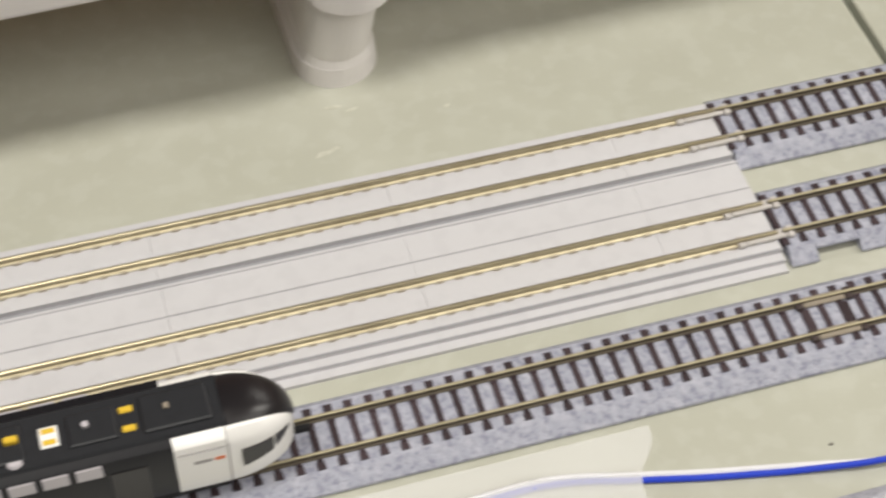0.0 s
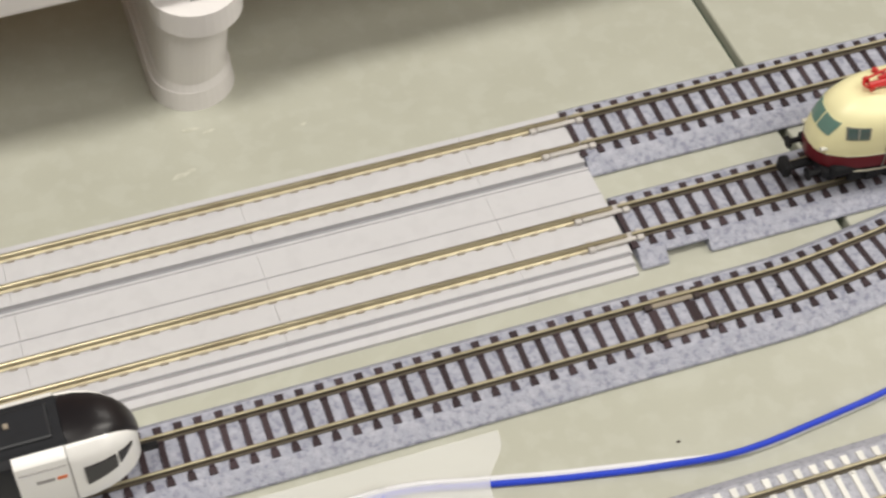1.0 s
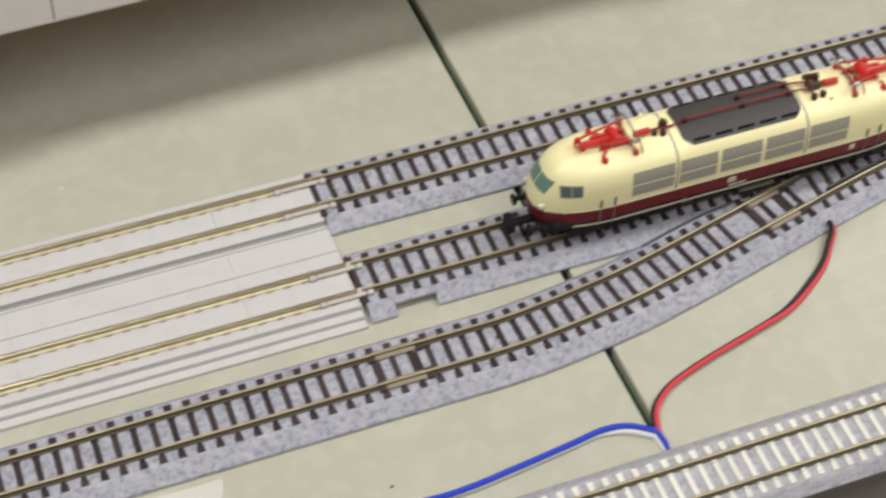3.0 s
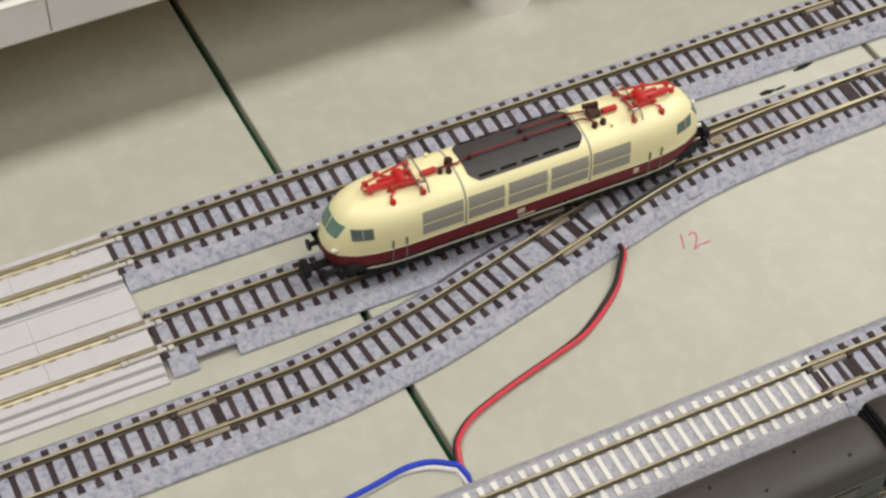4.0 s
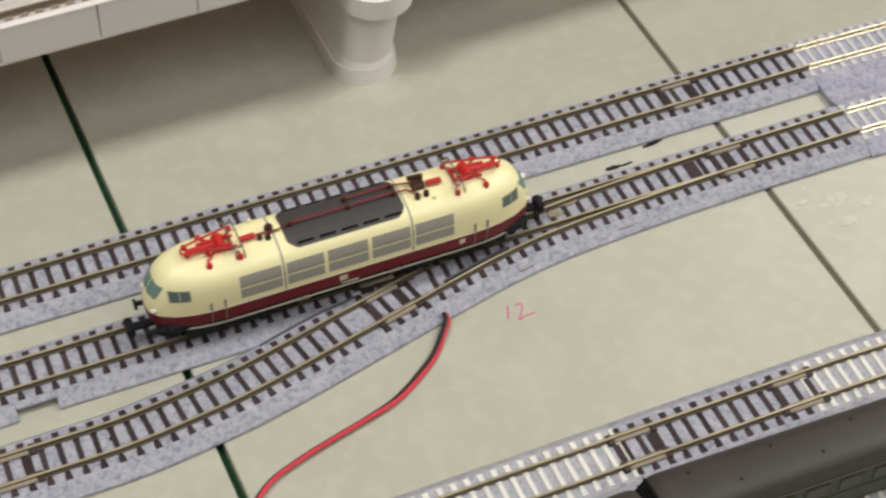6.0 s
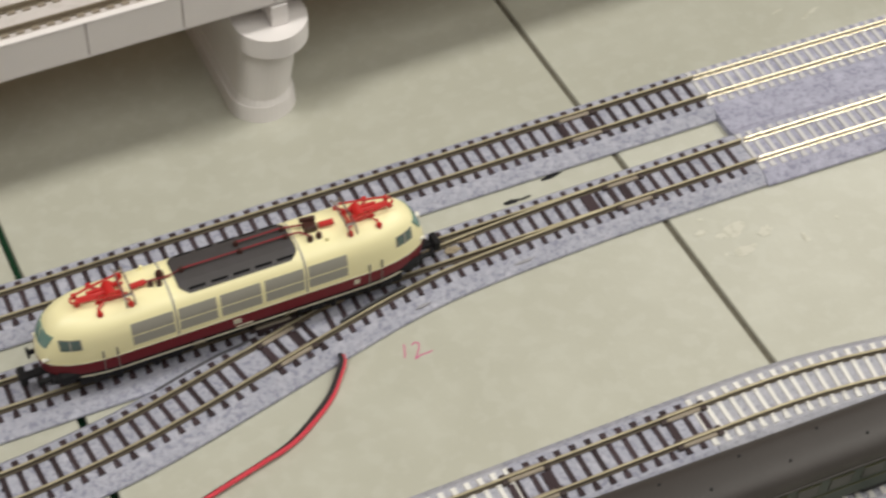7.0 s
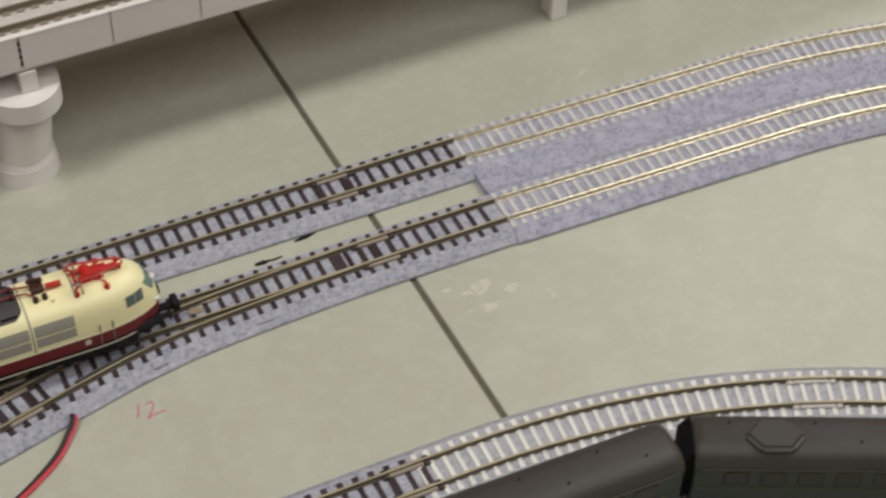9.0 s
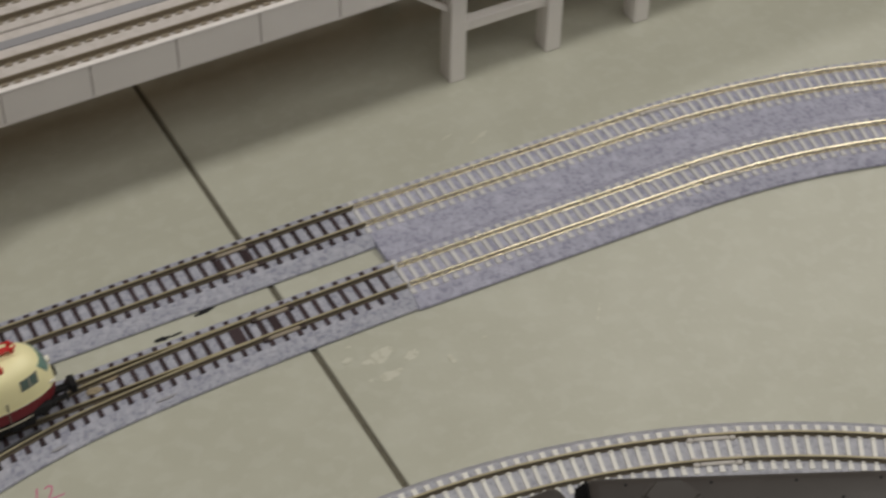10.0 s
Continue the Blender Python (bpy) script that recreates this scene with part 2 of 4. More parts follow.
def sleeper_mesh(length, width, height, mat):
    """A moulded sleeper, narrow under the rails and flared at its ends."""
    bm = bmesh.new()
    plan = [(-length / 2, width * 0.62), (-0.0066, width * 0.56), (-0.0056, width * 0.36), (-0.0040, width * 0.60), (-0.0030, width * 0.48), (0.0030, width * 0.48), (0.0040, width * 0.60), (0.0056, width * 0.36), (0.0066, width * 0.56), (length / 2, width * 0.62)]
    loop = [(w, y) for y, w in plan] + [(-w, y) for y, w in reversed(plan)]
    low = [bm.verts.new((x, y, 0)) for x, y in loop]
    high = [bm.verts.new((x * 0.84, y * 0.985, height)) for x, y in loop]
    n = len(plan)
    for k in range(n - 1):
        bm.faces.new((high[k], high[k + 1], high[2 * n - 2 - k], high[2 * n - 1 - k]))
    for k in range(2 * n):
        bm.faces.new((low[k], low[(k + 1) % (2 * n)], high[(k + 1) % (2 * n)], high[k]))
    bmesh.ops.recalc_face_normals(bm, faces=bm.faces[:])
    for y in (-0.0059, -0.0037, 0.0037, 0.0059):
        box(bm, -0.0005, 0.0005, y - 0.0003, y + 0.0003, height - 0.0001, height + 0.0004)
    data = bpy.data.meshes.new("sleeper")
    bm.to_mesh(data)
    bm.free()
    data.materials.append(mat)
    return data


SLEEPER_DARK = sleeper_mesh(0.0166, 0.0018, 0.0006, M["sleeper"])
SLEEPER_WHITE = sleeper_mesh(0.0174, 0.0016, 0.0006, M["sleeper_white"])
SLEEPER_GREY = sleeper_mesh(0.0174, 0.0018, 0.0006, M["sleeper_grey"])
DARK_PITCH, WHITE_PITCH = 0.0049, 0.0040


def put_sleeper(parent, data, at, angle):
    ob = new("sleeper", data)
    ob.parent = parent
    ob.matrix_basis = Matrix.Translation(at + Vector((0, 0, BED_TOP - 0.0002))) @ Matrix.Rotation(angle, 4, "Z")
    return ob


def lay_sleepers(parent, points, white, keep=lambda p: True, pale=SLEEPER_WHITE):
    line = smooth_line(points, WHITE_PITCH if white else DARK_PITCH)
    for i in range(len(line)):
        if keep(line[i]):
            d = frame_on(line, i)
            put_sleeper(parent, pale if white else SLEEPER_DARK, line[i], math.atan2(d.y, d.x) + random.uniform(-0.008, 0.008))


def lay_rails(parent, points, dz=0.0, sides=(-1, 1), profile=RAIL_SLIM, mat="rail_dull"):
    line = lift(points, RAIL_TOP - 0.0022 + dz)
    for s in sides:
        rail = part("rail", swept(line, shifted(profile, s * GAUGE / 2)), M[mat], parent, "nickel silver rail")
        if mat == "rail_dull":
            # darker brown strip over the web and foot of each rail
            part("rail_web", swept(line, shifted(WEB, s * GAUGE / 2)), M["rail_web"], rail, "dark brown rail web")


def joint(parent, x, y, angle=0.0, white=False):
    """The rail joiners and tie plates where two track sections meet."""
    for s in (-1, 1):
        bm = bmesh.new()
        box(bm, -0.0055, 0.0055, s * GAUGE / 2 - 0.0014, s * GAUGE / 2 + 0.0014, BED_TOP + 0.0002, BED_TOP + 0.0012, 0.0003)
        bm.transform(Matrix.Translation((x, y, 0)) @ Matrix.Rotation(angle, 4, "Z"))
        part("rail_joiner", bm, M["joiner_white" if white else "joiner"], parent, "pale plastic rail joiner")
        bm = bmesh.new()
        box(bm, -0.0075, -0.0057, s * GAUGE / 2 - 0.0017, s * GAUGE / 2 + 0.0017, BED_TOP, BED_TOP + 0.0013, 0.0002)
        box(bm, 0.0057, 0.0075, s * GAUGE / 2 - 0.0017, s * GAUGE / 2 + 0.0017, BED_TOP, BED_TOP + 0.0013, 0.0002)
        bm.transform(Matrix.Translation((x, y, 0)) @ Matrix.Rotation(angle, 4, "Z"))
        part("tie_plate", bm, M["joiner_white" if white else "rust"], parent)
    if not white:
        for xa in (-0.0064, 0.0038):
            bm = boxed(xa, xa + 0.0019, -0.0031, 0.0031, BED_TOP - 0.0001, BED_TOP + 0.0005, 0.0001)
            bm.transform(Matrix.Translation((x, y, 0)) @ Matrix.Rotation(angle, 4, "Z"))
            part("end_sleeper", bm, M["sleeper"], parent, "broad dark end sleeper")


def track(label, points, white=False, bed=BED_WIDE, keep=lambda p: True):
    """One length of sectional model track along points: roadbed, two rails, every sleeper."""
    t = thing("track_section", label, "model track", "track sections on the board")
    if bed:
        part("roadbed", swept(points, bed), M["ballast_pale" if white else "ballast"], t, "pale speckled ballast bed" if white else "speckled grey plastic ballast bed")
    lay_rails(t, points)
    lay_sleepers(t, points, white, keep)
    return t


def straight(x0, x1, y, step=0.03):
    n = max(2, int((x1 - x0) / step))
    return [Vector((x0 + (x1 - x0) * i / n, y, 0)) for i in range(n + 1)]


def bend(x0, y0, x1, radius, count=28, offset=0.0):
    """A line at y0 that turns towards -y from x0 on with the radius (to x1), moved sideways by offset."""
    out = []
    top = math.asin(min(0.999, (x1 - x0) / radius))
    for i in range(count + 1):
        a = top * i / count
        r = radius + offset
        out.append(Vector((x0 + r * math.sin(a), y0 - radius + r * math.cos(a), 0)))
    return out


def blob(x, y, rx, ry, z, seed, angle=0.0, count=14):
    """A thin irregular patch lying on the board."""
    rnd = random.Random(seed)
    bm = bmesh.new()
    rim = []
    for k in range(count):
        a = 2 * math.pi * k / count
        r = rnd.uniform(0.65, 1.1)
        px, py = rx * r * math.cos(a), ry * r * math.sin(a)
        rim.append(bm.verts.new((x + px * math.cos(angle) - py * math.sin(angle), y + px * math.sin(angle) + py * math.cos(angle), z)))
    bm.faces.new(rim)
    low = bmesh.ops.extrude_face_region(bm, geom=bm.faces[:])
    for v in [g for g in low["geom"] if isinstance(g, bmesh.types.BMVert)]:
        v.co.z = 0.00002
    return bm


# ---- room, table and boards ----
def room():
    tagged(mesh_object("floor", boxed(-2.7, 2.9, -2.7, 2.7, -0.83, -0.80), M["floor"]), "plain grey floor of the room", "floor", kind="structure")
    tagged(mesh_object("ceiling", boxed(-2.7, 2.9, -2.7, 2.7, 1.80, 1.83), M["room"]), "plain pale ceiling", "ceiling", kind="structure")
    tagged(mesh_object("wall_north", boxed(-2.7, 2.9, 2.62, 2.70, -0.80, 1.80), M["room"]), "plain pale wall of the room", "wall", kind="structure")
    # unseen wall, added to bounce brown into the shade and block rear light
    tagged(mesh_object("wall_partition", boxed(-2.62, 2.82, 0.62, 0.66, -0.80, 0.62, 0.004), M["bounce_brown"]), "unseen low brown wall added behind the layout to warm the shade", "wall", kind="structure")
    for name, b in (("wall_south", (-2.7, 2.9, -2.70, -2.62)), ("wall_west", (-2.7, -2.62, -2.62, 2.62)), ("wall_east", (2.82, 2.9, -2.62, 2.62))):
        tagged(mesh_object(name, boxed(*b, -0.80, 1.80), M["room"]), "plain pale wall of the room", "wall", kind="structure")


room()
table = thing("table", "table top covered in green felt", "table", kind="structure")
part("tabletop", boxed(-0.9, 1.1, -0.54, 0.55, -0.05, -0.0045, 0.003), M["felt"], table)
for tx in (-0.8, 1.0):
    for ty in (-0.46, 0.47):
        part("leg", boxed(tx - 0.03, tx + 0.03, ty - 0.03, ty + 0.03, -0.80, -0.05, 0.002), M["black"], table)
part("joint_filler", boxed(0.182, 0.206, -0.31, 0.49, -0.0045, -0.0009), M["filler"], table, "olive-brown filler in the board joint")
BOARDS = []


def board(x0, x1, skew0, skew1, y0=-0.52, y1=0.50):
    bm = boxed(x0, x1, y0, y1, -0.0045, 0.0, 0.0006, 2)
    for v in bm.verts:
        v.co.x += (skew0 if v.co.x < (x0 + x1) / 2 else skew1) * v.co.y
    BOARDS.append(tagged(mesh_object("ground", bm, M["board"]), "pale grey-green painted board under the tracks", "board", kind="structure"))


GAP_A, GAP_B = 0.0011, 0.1940
board(-0.85, GAP_A - 0.0012, 0, -0.024)
board(GAP_A + 0.0012, GAP_B - 0.0010, -0.024, -0.013)
board(GAP_B + 0.0010, 1.05, -0.013, 0)
for k, (x, y, rx, ry, an) in enumerate(((0.2122, -0.0580, 0.0052, 0.0030, 0.3), (0.2072, -0.0586, 0.0018, 0.0012, 0.0), (0.2116, -0.0670, 0.0044, 0.0022, 0.1), (0.2050, -0.0662, 0.0008, 0.0006, 0),
                                        (0.205, -0.050, 0.001, 0.0008, 0), (0.246, -0.0665, 0.0009, 0.0006, 0), (0.285, -0.074, 0.0045, 0.0004, 0.9), (0.232, -0.070, 0.0012, 0.0028, 0), (0.2215, -0.0625, 0.0030, 0.0022, 0.4), (0.2020, -0.0552, 0.0022, 0.0014, 0.2))):
    part("paint_smear", blob(x, y, rx, ry, 0.00006 + k * 0.00001, k, an), M["smear"], BOARDS[2], "smear of pale dried paint")
for k, (x, y, rx, ry, an) in enumerate(((0.2942, 0.0225, 0.004, 0.0009, 0.3), (0.2905, 0.0205, 0.002, 0.0006, 0.2), (0.2827, 0.0274, 0.0026, 0.0006, 0.3))):
    part("paint_smear", blob(x, y, rx, ry, 0.00006 + k * 0.00001, 20 + k, an), M["smear"], BOARDS[2], "smear of pale dried paint")
for k, (x, y, rx, ry, an) in enumerate(((-0.1566, 0.0214, 0.0030, 0.0009, 0.2), (-0.1535, 0.0225, 0.0014, 0.0006, 0.1), (-0.1504, 0.0365, 0.003, 0.0008, 0.0), (-0.1460, 0.0345, 0.002, 0.0006, 0.3), (-0.1212, 0.0292, 0.0012, 0.0006, 0.3))):
    part("paint_smear", blob(x, y, rx, ry, 0.00006 + k * 0.00001, 40 + k, an), M["smear"], BOARDS[0], "smear of pale dried paint")
for k, (x, y) in enumerate(((-0.0652, -0.0953),)):
    part("speck", blob(x, y, 0.0005, 0.0004, 0.0002, 60 + k), M["rust"], BOARDS[0 if x < 0 else 1], "small dark speck of dirt")
for k, (x, y, rx, ry, an) in enumerate(((0.1700, -0.0138, 0.0042, 0.0010, 0.1), (0.1530, -0.0190, 0.0036, 0.0010, 0.08), (0.1580, -0.0190, 0.0026, 0.0005, 0.05))):
    part("ink_mark", blob(x, y, rx, ry, 0.00015, 70 + k, an), M["black"], BOARDS[1], "black marker smudge beside the roadbed")

# the pen mark "12"
pen = tagged(new("pen_mark", None), "number 12 written in pink pen on the board", "writing")


def stroke(points, width=0.00046):
    bm = bmesh.new()
    line = smooth_line([(x, y, 0.0) for x, y in points], 0.0004)
    sweep(bm, line, [(-width / 2, 0.00003), (width / 2, 0.00003), (width / 2, 0.00012), (-width / 2, 0.00012)])
    return bm


part("digit", stroke([(0.0976, -0.0584), (0.0968, -0.0608), (0.0957, -0.0636)]), M["pen"], pen)
part("digit", stroke([(0.0996, -0.0596), (0.1008, -0.0590), (0.1018, -0.0598), (0.1008, -0.0620), (0.0986, -0.0648), (0.1004, -0.0641), (0.1038, -0.0640), (0.1046, -0.0637)]), M["pen"], pen)


# ---- tracks ----
def centre3(x):
    """The branch track's line."""
    k = ((-0.04, -0.0638), (-0.0186, -0.0635), (0.0095, -0.0601), (0.0285, -0.0562), (0.048, -0.0515), (0.0684, -0.0464), (0.085, -0.0423), (0.099, -0.0391),
         (0.115, -0.0364), (0.130, -0.0350), (0.150, -0.03385), (0.170, -0.0331), (0.186, -0.0328))
    for (x0, y0), (x1, y1) in zip(k, k[1:]):
        if x <= x1:
            return y0 + (y1 - y0) * (x - x0) / (x1 - x0)
    return -0.0328


t1 = track("straight track with dark brown sleepers on grey ballast", straight(-0.0545, 0.2335, Y1), bed=BED)
joint(t1, 0.1875, Y1)
t2 = thing("track_section", "straight track with dark brown sleepers and a cable notch", "model track", "track sections on the board")
part("roadbed", swept(straight(-0.0535, -0.0462, Y2), BED), M["ballast"], t2, "speckled grey plastic ballast bed")
part("roadbed", swept(straight(-0.0462, -0.0345, Y2), BED_NOTCH), M["ballast"], t2, "ballast bed cut away for a cable")
part("roadbed", swept(straight(-0.0345, 0.078, Y2), BED), M["ballast"], t2, "speckled grey plastic ballast bed")
part("notch_roof", boxed(-0.0462, -0.0345, Y2 - 0.0106, Y2 - 0.0085, 0.0022, 0.0034, 0.0003), M["ballast"], t2)
lay_rails(t2, straight(-0.0535, 0.078, Y2))
lay_sleepers(t2, straight(-0.0535, 0.0755, Y2), False)
joint(t2, 0.064, Y2)

# the turnout
S3 = [(-0.45, Y3, 0), (-0.30, Y3, 0), (-0.10, Y3, 0), (-0.06, Y3, 0)] + [(x, centre3(x), 0) for x in (-0.04, -0.0186, 0.0095, 0.0285, 0.048, 0.0684, 0.085, 0.099, 0.115, 0.13, 0.15, 0.17, 0.186)]
S3 = smooth_line(S3, 0.006)
t3 = thing("track_section", "track with dark sleepers curving towards a turnout", "model track", "track sections on the board")
first = [p for p in S3 if p.x < 0.056]
part("roadbed", swept(first, BED), M["ballast"], t3, "speckled grey plastic ballast bed")
lay_rails(t3, first)
lay_sleepers(t3, first, False)
joint(t3, -0.0520, Y3)
part("screw", blob(-0.0245, Y3 + 0.0004, 0.0006, 0.0006, BED_TOP + 0.0003, 5, 0, 8), M["black"], t3)
turnout = thing("turnout", "turnout with dark sleepers, frog and check rails", "model track", "track sections on the board")
part("roadbed", swept(straight(0.078, 0.2327, Y2), BED), M["ballast"], turnout, "speckled grey plastic ballast bed")
branch = [p for p in S3 if p.x > 0.0497]
part("roadbed", swept(lift(branch, -0.00015), [(a, max(b, 0.00012)) for a, b in BED]), M["ballast"], turnout, "ballast bed of the branch")
ridge = [Vector((x, centre3(x), 0)) for x in (0.084, 0.096, 0.108, 0.120, 0.132, 0.144, 0.156)]
part("bed_ridge", swept(ridge, [(-0.0118, 0.0012), (-0.0114, 0.0019), (-0.0108, 0.0024), (-0.0104, 0.0018)]), M["ballast"], turnout, "low ridge along the turnout bed")
lay_rails(turnout, straight(0.078, 0.2327, Y2))
lay_rails(turnout, lift(branch, 0), -0.00012)
for i in range(34):
    x = 0.0800 + i * DARK_PITCH
    if x > 0.2315:
        break
    far, near = Y2 + 0.0083, min(Y2 - 0.0083, centre3(x) - 0.0084)
    bm = boxed(x - 0.0009, x + 0.0009, near, far, BED_TOP - 0.0002, BED_TOP + 0.0004)
    for v in bm.verts:
        if v.co.z > BED_TOP:
            v.co.x += (x - v.co.x) * 0.18
    part("sleeper", bm, M["sleeper"], turnout)
lay_sleepers(turnout, [p for p in S3 if 0.055 < p.x < 0.081], False)


def side_rail(points, offset, mat, height=0.0021, width=0.0008, name="check_rail"):
    prof = [(-width / 2 + offset, 0.0002), (width / 2 + offset, 0.0002), (width / 2 + offset, height), (-width / 2 + offset, height)]
    part(name, swept(lift(points, BED_TOP), prof), M[mat], turnout, "dark plastic check rail" if mat == "black" else "")


side_rail(straight(0.077, 0.107, Y2), GAUGE / 2 - 0.0016, "black")
side_rail([p for p in branch if 0.076 < p.x < 0.110], -GAUGE / 2 + 0.0016, "check", 0.0016, 0.0007)
side_rail(straight(0.088, 0.106, Y2), -GAUGE / 2 + 0.0016, "check", 0.0019, 0.0014)
side_rail([p for p in branch if 0.088 < p.x < 0.113], GAUGE / 2 - 0.0015, "check")
bm = bmesh.new()
fx = 0.0845
rim = [(fx, -0.0376), (fx + 0.018, -0.0376 + 0.0000), (fx + 0.020, -0.0356), (fx + 0.006, -0.0372)]
low = [bm.verts.new((x, y, BED_TOP + 0.0003)) for x, y in rim]
high = [bm.verts.new((x, y, BED_TOP + 0.0019)) for x, y in rim]
bm.faces.new(high)
bm.faces.new(low[::-1])
for k in range(4):
    bm.faces.new((low[k], low[(k + 1) % 4], high[(k + 1) % 4], high[k]))
part("frog", bm, M["check"], turnout, "grey plastic frog")
joint(t3, 0.0645, centre3(0.0645), math.atan2(centre3(0.074) - centre3(0.055), 0.019))
part("bed_seam", swept([Vector((x, y, BED_TOP)) for x, y in ((0.0240, -0.0478), (0.0346, -0.0449), (0.0440, -0.0429), (0.0565, -0.0411))], [(-0.00035, -0.0004), (0.00035, -0.0004), (0.00035, 0.00025), (-0.00035, 0.00025)]), M["check"], turnout, "dark seam between the beds")
part("frog_heel", boxed(0.0590, 0.0690, -0.0400, -0.0384, BED_TOP, BED_TOP + 0.0006, 0.0002), M["sleeper"], turnout)
for x, half in ((0.1742, 0.0021), (0.1872, 0.0016)):
    part("tie_plate", boxed(x - half, x + half, Y2 - 0.0040, Y2 + 0.0040, BED_TOP - 0.0002, BED_TOP + 0.0005, 0.0002), M["sleeper"], turnout, "broad dark plate between the rails")
for k, (x, y, rx, ry, an) in enumerate(((0.1290, -0.0396, 0.0040, 0.0009, -0.05), (0.1255, -0.0330, 0.0030, 0.0016, 0.1), (0.1310, -0.0305, 0.0036, 0.0010, 0.0), (0.1180, -0.0372, 0.0040, 0.0010, -0.1), (0.0830, -0.0385, 0.0040, 0.0008, 0.1))):
    part("oil_stain", blob(x, y, rx, ry, BED_TOP + 0.00045 + k * 0.00003, 90 + k, an), M["oil"], turnout, "golden brown oil stain on the ballast")
# two thin grey marks along the bed shoulder
for k, (x, y, rx, an) in enumerate(((0.1440, -0.0451, 0.0040, 0.06), (0.1080, -0.0488, 0.0030, 0.12))):
    part("scuff", blob(x, y, rx, 0.0005, 0.0026, 110 + k, an), M["groove"], turnout, "grey mark on the bed shoulder")
joint(turnout, 0.188, Y2)

# the nearer tracks
t4 = track("straight track with white concrete sleepers", straight(-0.30, 0.1050, Y4), True)
t4b = track("short track with dark sleepers between white ones", straight(0.1052, 0.1626, Y4))
joint(t4b, 0.1085, Y4)
joint(t4b, 0.1590, Y4)
C4 = straight(0.1628, 0.176, Y4)[:-1] + bend(0.176, Y4, 0.44, 0.282)
t4c = track("curved track with white concrete sleepers", C4, True)
a4 = math.asin((0.283 - 0.176) / 0.282)
joint(t4c, 0.283, Y4 - 0.282 * (1 - math.cos(a4)), -a4, True)
C5 = straight(-0.45, 0.176, Y5)[:-1] + bend(0.176, Y4, 0.44, 0.282, offset=Y5 - Y4)
track("track with white sleepers under the dark coaches", C5, True)


def double(off):
    pts = straight(0.2338, 0.333, 0)[:-1] + bend(0.333, 0, 0.64, 0.356, 34, off)
    return [Vector((p.x, (p.y + off if p.x < 0.33299 else p.y) - 0.0022 * min(1, max(0, (p.x - 0.234) / 0.10)), 0)) for p in pts]


td = thing("track_section", "curved double track with white concrete sleepers", "model track", "track sections on the board")
part("roadbed", swept(double(0.0), BED_DOUBLE), M["ballast_blue"], td, "speckled lavender-grey ballast bed of a double track")
for off in (0.0, Y2):
    lay_rails(td, double(off), 0.0, (-1, 1), RAIL_SLIM, "rail_bright")
    lay_sleepers(td, double(off), True, lambda p: True, SLEEPER_GREY)
joint(td, 0.357, -0.0030, -0.07, True)
joint(td, 0.357, Y2 - 0.0030, -0.07, True)

# the double slab track
SX0, SX1 = -0.60, -0.0550
sl = thing("slab_track", "white double slab track with brass rails and grooves shaded grey", "model track", "track sections on the board")
SLAB = [(-0.0470, 0.0), (-0.0470, 0.0012), (-0.0447, 0.0012), (-0.0446, 0.0022), (-0.0420, 0.0022), (-0.0419, 0.0034), (-0.0214, 0.0034), (-0.0213, 0.0027), (-0.0208, 0.0027),
        (-0.0207, 0.0031), (-0.0129, 0.0031), (-0.0128, 0.0026), (-0.0122, 0.0026), (-0.0121, 0.0031), (-0.0114, 0.0031), (-0.0113, 0.0018), (-0.0098, 0.0018), (-0.0097, 0.0034), (0.0088, 0.0034), (0.0098, 0.0)]
cuts = [SX1, -0.084, -0.145, -0.206, -0.267, -0.328, SX0]
for xb, xa in zip(cuts, cuts[1:]):
    part("slab", swept(straight(xa + 0.00004, xb - 0.00004, 0.0), SLAB), M["slab"], sl, "white concrete-look slab")
# thin grey strips paint in the shade at the slab's steps and grooves
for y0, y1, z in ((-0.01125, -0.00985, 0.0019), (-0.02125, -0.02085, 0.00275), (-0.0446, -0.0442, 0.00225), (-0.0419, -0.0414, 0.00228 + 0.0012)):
    part("groove_line", boxed(SX0, SX1 - 0.0004, y0, y1, z - 0.0003, z), M["groove"], sl, "grey strip painted as the shade in a slab groove")
clips = bmesh.new()
for y in (Y1, Y2):
    lay_rails(sl, straight(SX0, SX1, y), 0.0, (-1, 1), RAIL, "rail")
    for s in (-1, 1):
        x = SX1 - 0.002
        while x > -0.33:
            box(clips, x - 0.0010, x + 0.0010, y + s * GAUGE / 2 - 0.0012, y + s * GAUGE / 2 + 0.0012, 0.0034, 0.0039)
            x -= DARK_PITCH
tagged(part("rail_clip_strip", clips, M["clip"], sl, "strip of small tan rail clips"), kind="stuff")
joint(sl, SX1 - 0.003, Y1, 0, True)
joint(sl, SX1 - 0.003, Y2, 0, True)


